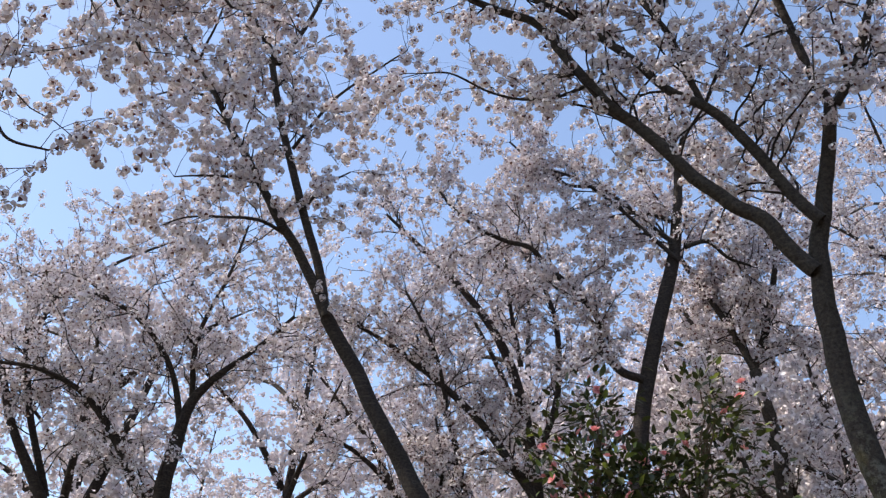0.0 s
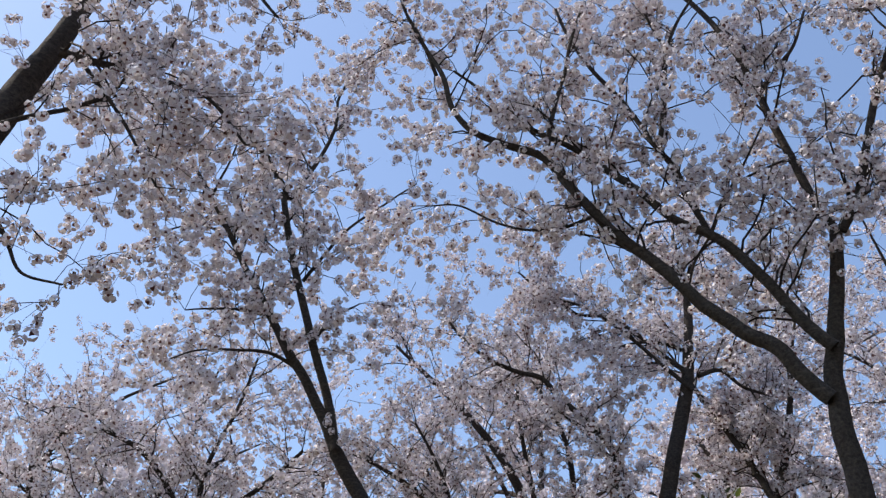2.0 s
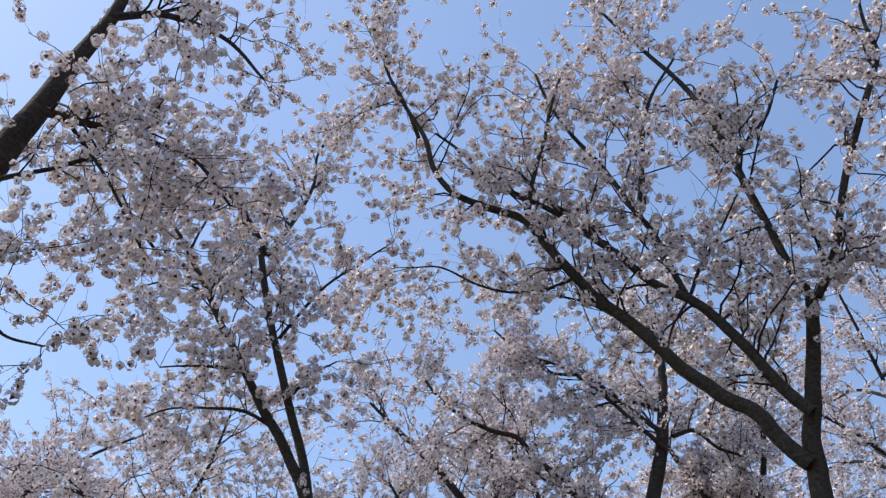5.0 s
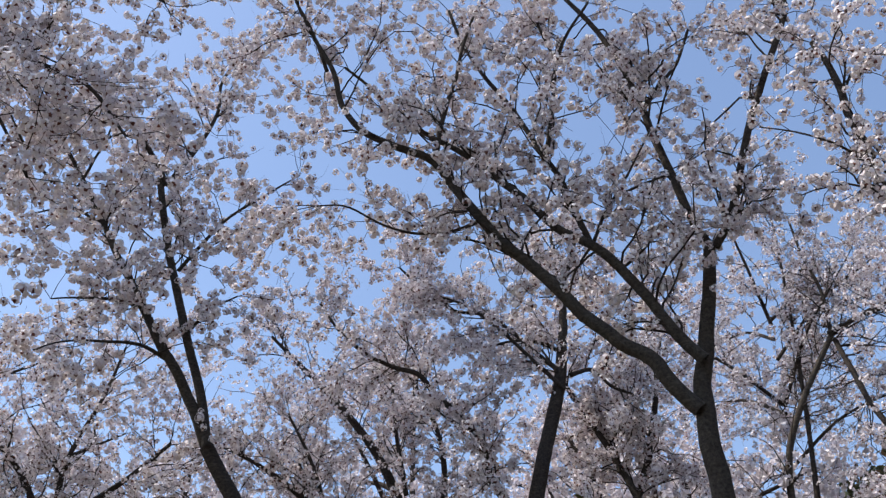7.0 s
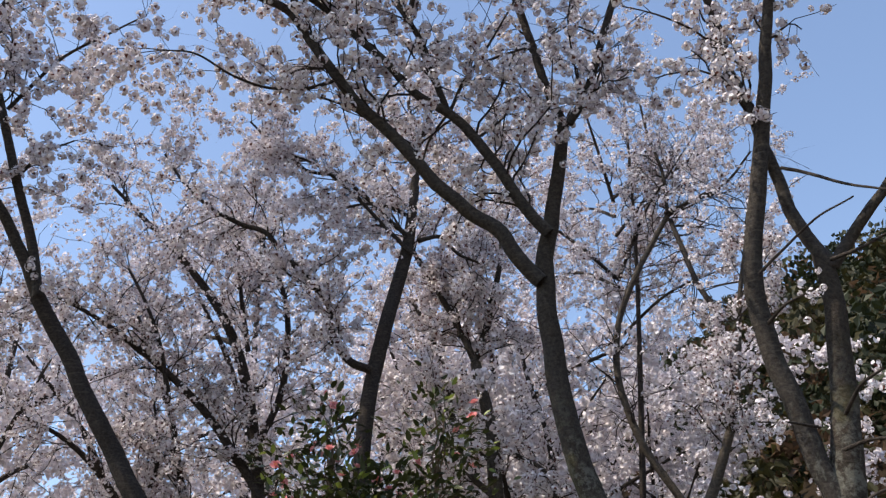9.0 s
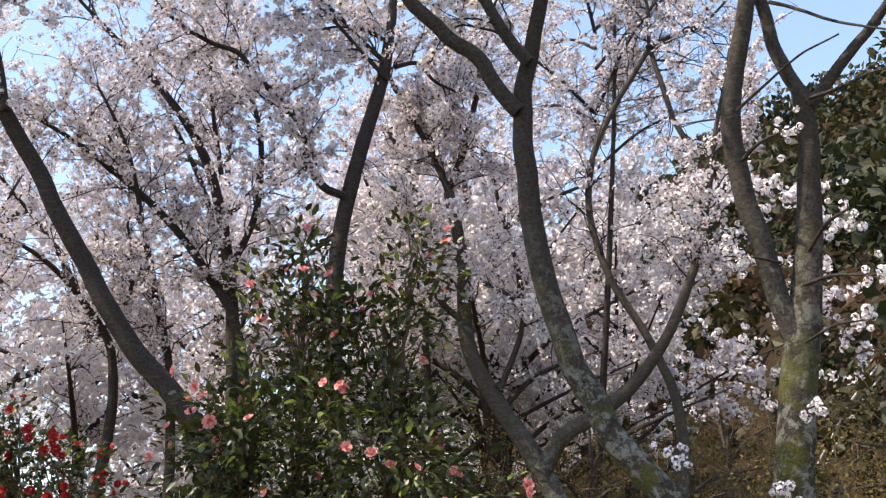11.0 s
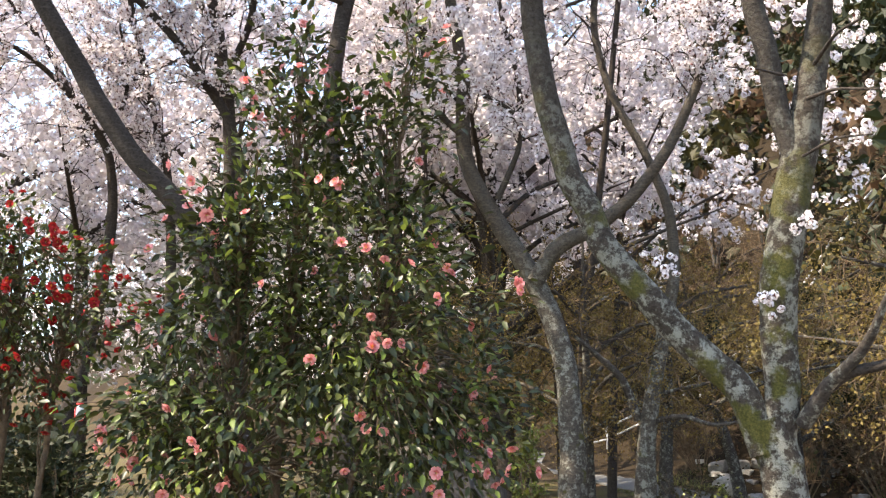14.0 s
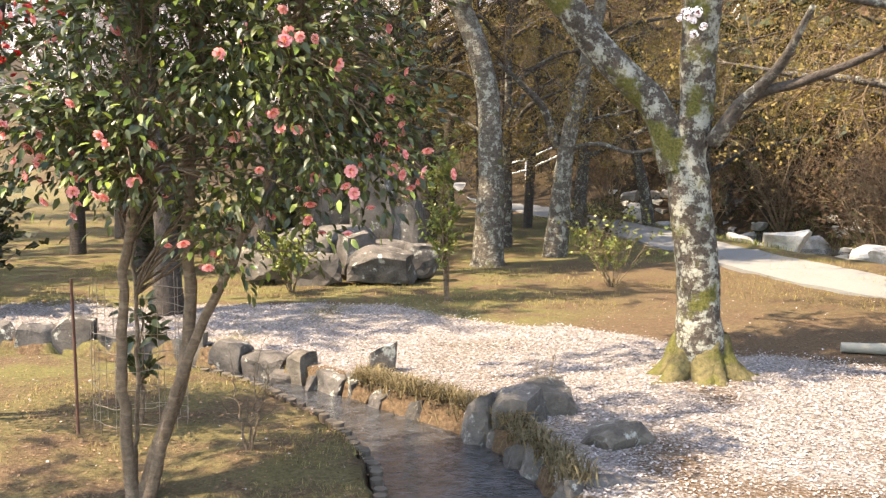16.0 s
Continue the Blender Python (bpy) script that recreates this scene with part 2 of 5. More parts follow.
POM_NEAR = pompoms(13, 0.056, 0.028)
POM_MID = tufts(11, 0.062, 0.058, 8, True)
STAR_V = np.array([[0, 0, 1.0], [0.9, 0, -0.4], [-0.45, 0.8, -0.4], [-0.45, -0.8, -0.4]])
STAR_F = np.array([[0, 1, 2], [0, 2, 3], [0, 3, 1], [1, 3, 2]])
POM_FAR = tufts(5, 0.08, 0.11, 8, True)
LEAF_V = np.array([[0, 0, 0], [0.22, 0.3, 0.05], [0, 0.4, 0.0], [-0.22, 0.3, 0.05], [0.17, 0.7, 0.02], [0, 1.0, -0.12], [-0.17, 0.7, 0.02]])
LEAF_F = np.array([[0, 1, 2], [0, 2, 3], [1, 4, 2], [2, 4, 5], [2, 5, 6], [2, 6, 3]])
QUAD_V = np.array([[-0.5, 0, 0], [0, -0.4, 0.1], [0.5, 0, 0], [0, 0.4, 0.1]])
QUAD_F = np.array([[0, 1, 2, 3]])


def sprout(P, T, R, length, angle, up=0.0, droop=0.0, points=5, wander=0.2):
    """Side shoots from points P with way T: lines of points."""
    n = len(P)
    side = unit(np.cross(T, unit(rng.normal(size=(n, 3)))))
    a = np.radians(rng.uniform(angle[0], angle[1], n))[:, None]
    d = unit(np.cos(a) * T + np.sin(a) * side + np.array([0, 0, up]))
    L = rng.uniform(length[0], length[1], n)
    Q = np.zeros((n, points, 3))
    Q[:, 0] = P
    for k in range(1, points):
        d = unit(d + wander * rng.normal(size=(n, 3)) + np.array([0, 0, -droop]))
        Q[:, k] = Q[:, k - 1] + d * (L / (points - 1))[:, None]
    rad = np.clip(R, 0.0028, 0.013)[:, None] * np.linspace(1, 0.45, points)[None]
    return Q, rad, L


def along(Q, rad, per, first=0.15):
    """per points spread over each line: places, ways, radii."""
    n, K = Q.shape[:2]
    s = rng.uniform(first, 1.0, (n, per)) * (K - 1)
    i = np.minimum(s.astype(int), K - 2)
    f = (s - i)[..., None]
    r = np.arange(n)[:, None]
    p = Q[r, i] * (1 - f) + Q[r, i + 1] * f
    return p.reshape(-1, 3), unit((Q[r, i + 1] - Q[r, i]).reshape(-1, 3)), rad[r, i].reshape(-1)


def grow_tree(name, limbs, label, category, group, bark, near=True, spacing=0.11, sub=5, per=5, thick=0.06, flowers=POM_NEAR,
              flower_mat=BLOSSOM, flower_label="pale pink cherry blossom in bunches", flower_size=(0.8, 1.25), reach=(0.45, 1.25), sides=9, bare=False,
              limb_bark=None, flower_name="blossom", zmin=2.6, up=0.45, fill=1.0, twig_mat=TWIG, fine=True):
    """A tree from the lines of its trunk and limbs, with shoots, twigs and blossom grown on them."""
    root = tagged(new(name), label, category, group)
    root.location = limbs[0][1][0][:3]
    base = np.array(root.location)
    PP, TT, RR, spots = [], [], [], []
    for kind, pts in limbs:
        q, length = spline(pts, max(8, int(14 + len(pts) * 5) if sides > 6 else 5 + len(pts) * 4))
        n = len(q)
        knots = rng.normal(size=(max(4, n // 4), 3))
        wob = np.stack([np.interp(np.linspace(0, len(knots) - 1, n), np.arange(len(knots)), knots[:, c]) for c in range(3)], -1)
        q[:, :3] += wob * np.minimum(0.009, q[:, 3:4] * 0.15) * np.minimum(1, np.arange(n) / 4)[:, None]
        r = np.maximum(q[:, 3], 0.004)
        q[:, :3] -= base
        v, f = tubes(q[None, :, :3], r[None], (18 if r[0] > 0.1 else sides), 0.012)
        part(kind, v, f, bark if (limb_bark is None or r[0] > 0.1) else (BARK_MID if r[0] > 0.045 else limb_bark), root)
        m = int(length / spacing * fill)
        s = rng.uniform(0, n - 1.001, m)
        i = s.astype(int)
        g = (s - i)[:, None]
        p = q[i, :3] * (1 - g) + q[i + 1, :3] * g
        keep = (r[i] < thick) & (p[:, 2] + base[2] > zmin)
        if kind == "shoot":
            spots.append(q[-n // 3:, :3] + rng.normal(size=(len(q[-n // 3:]), 3)) * 0.04)
            continue
        high = 2 if q[-1, 2] + base[2] > zmin else 0
        tip = np.repeat(q[-1:, :3], high, 0)
        PP.append(np.r_[p[keep], tip])
        tt = unit(q[i + 1, :3] - q[i, :3])
        TT.append(np.r_[tt[keep], np.repeat(unit(q[-1:, :3] - q[-2:-1, :3]), high, 0)])
        RR.append(np.r_[r[i][keep] * 0.5, np.full(high, 0.006)])
    P, T, R = np.concatenate(PP), np.concatenate(TT), np.concatenate(RR)
    Q1, r1, _ = sprout(P, T, R * 0.8, reach, (35, 80), up, 0.03, 7, 0.3)
    p2, t2, rr2 = along(Q1, r1, sub)
    Q2, r2, _ = sprout(p2, t2, rr2 * 0.8, (reach[0] * 0.35, reach[1] * 0.42), (25, 70), 0.05, 0.06, 4, 0.3)
    r2 = r2 * 0.62
    v1, f1 = tubes(Q1, r1, 3)
    v2, f2 = tubes(Q2, r2, 3)
    if not fine:
        v2, f2 = v2[:0], f2[:0]
    part("twig", np.r_[v1, v2], np.r_[f1, f2 + len(v1)], twig_mat, root, "thin dark twigs", "stuff")
    if not bare:
        a, _, _ = along(Q1, r1, per, 0.25)
        b, _, _ = along(Q2, r2, per, 0.2)
        pos = np.concatenate([a, b] + spots)
        pos = pos + rng.normal(size=pos.shape) * 0.03
        size = rng.uniform(*flower_size, len(pos))
        size[len(a) + len(b):] *= 0.72
        v, f = scatter(flowers[0], flowers[1], pos, rotations(len(pos)), size)
        part(flower_name, v, f, flower_mat, root, flower_label, "stuff", smooth=False)
        if flowers is POM_NEAR or flowers is POM_MID:
            v, f = scatter(STAR_V, STAR_F, pos, rotations(len(pos)), size * (0.033 if flowers is POM_NEAR else 0.024))
            part("calyx", v, f, CALYX, root, "red-brown calyxes and flower stalks", "stuff", smooth=False)
    return root


# ---- ground, stream and path ----
FAR_BANK = np.array([(-9.0, 8.3), (-5.0, 7.95), (-3.7, 7.82), (-3.0, 7.72), (-2.31, 7.59), (-1.56, 7.25), (-1.18, 6.9), (-0.91, 6.72), (-0.6, 6.38), (-0.31, 6.03), (-0.08, 5.77), (0.15, 5.5), (0.33, 5.15), (0.45, 4.75), (0.6, 4.1), (1.0, 3.0), (1.6, 1.5), (2.7, -0.6), (4.2, -3.0), (6.5, -6.0)])
NEAR_BANK = np.array([(-9.0, 7.75), (-5.0, 7.5), (-3.47, 7.32), (-2.86, 7.22), (-2.28, 7.07), (-1.8, 6.85), (-1.45, 6.56), (-1.19, 6.26), (-0.94, 5.92), (-0.75, 5.61), (-0.57, 5.22), (-0.4, 4.74), (-0.33, 4.4), (-0.25, 3.3), (0.1, 2.3), (0.6, 1.2), (1.6, -0.7), (3.0, -3.0), (5.2, -6.0)])


def dense(line, step=0.08):
    q, length = spline([(x, y, 0, 0) for x, y in line], 20)
    q, length = spline([(x, y, 0, 0) for x, y in line], int(length / step))
    return q[:, :2]


FB, NB = dense(FAR_BANK), dense(NEAR_BANK)
STREAM = np.r_[FB, NB[::-1]]


def inside(x, y, poly):
    c = np.zeros(x.shape, bool)
    x0, y0 = poly[-1]
    for x1, y1 in poly:
        if y0 != y1:
            c ^= ((y1 > y) != (y0 > y)) & (x < (x0 - x1) * (y - y1) / (y0 - y1) + x1)
        x0, y0 = x1, y1
    return c


def line_distance(x, y, pts):
    d = np.full(x.shape, 1e9)
    for px, py in pts:
        d = np.minimum(d, (x - px) ** 2 + (y - py) ** 2)
    return np.sqrt(d)


def smooth01(v):
    v = np.clip(v, 0, 1)
    return v * v * (3 - 2 * v)


def value_noise(x, y, scale, seed):
    g = np.random.default_rng(seed).uniform(-1, 1, (64, 64))
    u, v = x * scale, y * scale
    i, j = np.floor(u).astype(int), np.floor(v).astype(int)
    fu, fv = smooth01(u - i), smooth01(v - j)
    a, b, c, d = g[i % 64, j % 64], g[(i + 1) % 64, j % 64], g[i % 64, (j + 1) % 64], g[(i + 1) % 64, (j + 1) % 64]
    return (a * (1 - fu) + b * fu) * (1 - fv) + (c * (1 - fu) + d * fu) * fv


RIVER = dense([(30, 2), (14, 8), (9.2, 13.5), (7.6, 18.5), (7.2, 26), (9, 36), (6, 60)], 0.4)


def height(x, y):
    z = 0.025 * value_noise(x, y, 1.3, 1) + 0.012 * value_noise(x, y, 4.0, 2)
    s = 0.8 * x + 0.6 * y - 21.0
    hill = 1.14 * np.maximum(0, s) * smooth01(s / 10)
    hill = 82 * (1 - np.exp(-hill / 82))
    z = z + hill * (1 + 0.10 * value_noise(x, y, 0.06, 3))
    near = (np.abs(x) < 10) & (y > -6.5) & (y < 9)
    cut = np.zeros(x.shape)
    xs, ys = x[near], y[near]
    ins = inside(xs, ys, STREAM)
    dist = np.minimum(line_distance(xs, ys, FB), line_distance(xs, ys, NB))
    cut[near] = np.where(ins, smooth01(dist / 0.10 + 0.35), smooth01(0.35 - dist / 0.16))
    z = z - 0.34 * cut
    dr = line_distance(x, y, RIVER)
    z = z - 0.7 * smooth01(1 - (dr - 0.5) / 1.8)
    return z


def axis_steps(lo, hi, step, reach):
    fine = np.arange(lo, hi, step)
    g = [step]
    while sum(g) < reach:
        g.append(g[-1] * 1.17)
    c = np.cumsum(g)
    return np.r_[(lo - c)[::-1], fine, hi - step + c]


gx, gy = axis_steps(-4.6, 4.6, 0.07, 900), axis_steps(1.8, 10.5, 0.07, 900)
X, Y = np.meshgrid(gx, gy, indexing="ij")
Z = height(X, Y)
idx = np.arange(X.size).reshape(X.shape)
faces = np.stack([idx[:-1, :-1], idx[1:, :-1], idx[1:, 1:], idx[:-1, 1:]], -1).reshape(-1, 4)
edge_x = [-60, -4.5, -0.5, 1.1, 1.9, 3.2, 6, 60]
edge_y = [9.6, 9.7, 9.75, 8.6, 7.75, 7.3, 6.6, 6.0]


def petal_cover(x, y):
    """How thickly fallen petals lie, 0 to 1."""
    e = np.interp(x, edge_x, edge_y) + 0.35 * value_noise(x, y, 0.9, 5) + 0.2 * value_noise(x, y, 2.7, 6)
    far = smooth01((e - y) / 0.5 + 0.5)
    bank = np.interp(x, FAR_BANK[:, 0], FAR_BANK[:, 1])
    keep = smooth01((y - bank) / 0.35)
    return np.clip(far * keep * (0.74 + 0.38 * value_noise(x, y, 1.7, 8)), 0.0, 1) + 0.06


m, nt, b = mat("soil_grass_and_petals", 0.95, 0.1)
p = world_pos(nt)
at_p, at_g = nt.nodes.new("ShaderNodeAttribute"), nt.nodes.new("ShaderNodeAttribute")
at_w = nt.nodes.new("ShaderNodeAttribute")
at_p.attribute_name, at_g.attribute_name, at_w.attribute_name = "petals", "grass", "shaded_leaf_mould"
fine, speck = noise_node(nt, 34, 6, 0.8, p), noise_node(nt, 48, 3, 0.7, p)
soil = ramp(nt, fine.outputs[0], [(0.3, (0.034, 0.022, 0.014)), (0.55, (0.10, 0.066, 0.040)), (0.75, (0.22, 0.155, 0.095))])
grass = ramp(nt, fine.outputs[0], [(0.3, (0.05, 0.046, 0.018)), (0.6, (0.13, 0.115, 0.045)), (0.8, (0.22, 0.19, 0.09))])
petal = ramp(nt, fine.outputs[0], [(0.32, (0.06, 0.046, 0.036)), (0.47, (0.16, 0.138, 0.125)), (0.62, (0.30, 0.27, 0.25))])
blot = noise_node(nt, 2.2, 5, 0.65, p)
gmask = nt.nodes.new("ShaderNodeMath")
gmask.operation = "MULTIPLY"
nt.links.new(at_g.outputs["Fac"], gmask.inputs[0])
nt.links.new(ramp(nt, blot.outputs[0], [(0.40, BLACK), (0.56, WHITE)]), gmask.inputs[1])
col = mix(nt, gmask.outputs[0], soil, grass)
pm = nt.nodes.new("ShaderNodeMath")
pm.operation, pm.use_clamp = "MULTIPLY_ADD", True
add = nt.nodes.new("ShaderNodeMath")
add.operation = "ADD"
nt.links.new(at_p.outputs["Fac"], add.inputs[0])
nt.links.new(speck.outputs[0], add.inputs[1])
pm.inputs[1].default_value, pm.inputs[2].default_value = 6.0, -5.6
nt.links.new(add.outputs[0], pm.inputs[0])
# hillside leaf mould, its colour darkened to stand in for the woods' shade
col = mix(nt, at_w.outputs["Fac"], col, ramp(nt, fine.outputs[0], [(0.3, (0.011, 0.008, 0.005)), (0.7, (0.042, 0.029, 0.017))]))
col = mix(nt, pm.outputs[0], col, petal)
nt.links.new(col, b.inputs["Base Color"])
bump(nt, b, fine.outputs[0], 0.8, 0.03)
GROUND = m
me = fast_mesh("ground", np.stack([X, Y, Z], -1).reshape(-1, 3), faces)
me.attributes.new("petals", "FLOAT", "POINT").data.foreach_set("value", petal_cover(X, Y).ravel().astype(np.float32))
grass_amount = smooth01((Y - 7.2) / 2 + (X < -1) * 0.8 + 0.5 * value_noise(X, Y, 0.7, 9)) * 0.9 * (0.8 * X + 0.6 * Y < 17.5) + (Y < np.interp(X, NEAR_BANK[:, 0], NEAR_BANK[:, 1])) * 0.6
grass_amount = grass_amount * (1 - 0.75 * smooth01((X - 0.7) / 1.2) * (Y < 14))
me.attributes.new("grass", "FLOAT", "POINT").data.foreach_set("value", np.clip(grass_amount, 0, 1).ravel().astype(np.float32))
# where the mould with its painted woodland shade sets in, rising up the hill
me.attributes.new("shaded_leaf_mould", "FLOAT", "POINT").data.foreach_set("value", smooth01((0.8 * X + 0.6 * Y - 17.5) / 3).ravel().astype(np.float32))
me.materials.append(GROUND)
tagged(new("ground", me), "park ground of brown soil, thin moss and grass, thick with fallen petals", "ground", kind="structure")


def ribbon(a, b, z):
    n = min(len(a), len(b))
    a, b = a[np.linspace(0, len(a) - 1, n).astype(int)], b[np.linspace(0, len(b) - 1, n).astype(int)]
    rows = np.stack([a * (1 - k) + b * k for k in np.linspace(0, 1, 7)], 1)
    v = np.concatenate([rows, np.full((n, 7, 1), z)], -1).reshape(-1, 3)
    i = np.arange(n * 7).reshape(n, 7)
    return v, np.stack([i[:-1, :-1], i[1:, :-1], i[1:, 1:], i[:-1, 1:]], -1).reshape(-1, 4)


v, f = ribbon(FB + 0.0, NB, -0.13)
tagged(part("stream_water", v, f, WATER), "shallow dark rippling stream water between stone banks", "water", kind="structure")
RL = RIVER
side = unit(np.gradient(RL, axis=0))[:, ::-1] * np.array([1, -1])
v, f = ribbon(RL - side * 1.5, RL + side * 1.5, -0.42)
tagged(part("river_water", v, f, WATER), "narrow dark river running past boulders under the hill", "water", kind="structure")

# path beside the river: a slab with a real edge
PL = dense([(16, 1.5), (8.5, 7.2), (5.2, 11.1), (4.55, 15.0), (4.3, 18.0), (3.6, 24), (1.5, 36), (-4, 60)], 0.3)
side = unit(np.gradient(PL, axis=0))[:, ::-1] * np.array([1, -1])
half = 0.72
prof = [(-half, 0.0), (-half, 0.035), (half, 0.035), (half, 0.0)]
hz = height(PL[:, 0], PL[:, 1])
rows = np.stack([np.c_[PL + side * o, np.minimum(hz, 0.6) + 0.012 + h * 0.5 - (0.08 if h == 0 else 0)] for o, h in prof], 1)
i = np.arange(len(PL) * 4).reshape(-1, 4)
f = np.stack([i[:-1, :-1], i[1:, :-1], i[1:, 1:], i[:-1, 1:]], -1).reshape(-1, 4)
tagged(part("footpath", rows.reshape(-1, 3), f, ASPHALT, smooth=False), "pale grey footpath dusted with petals beside the river", "path", kind="structure")

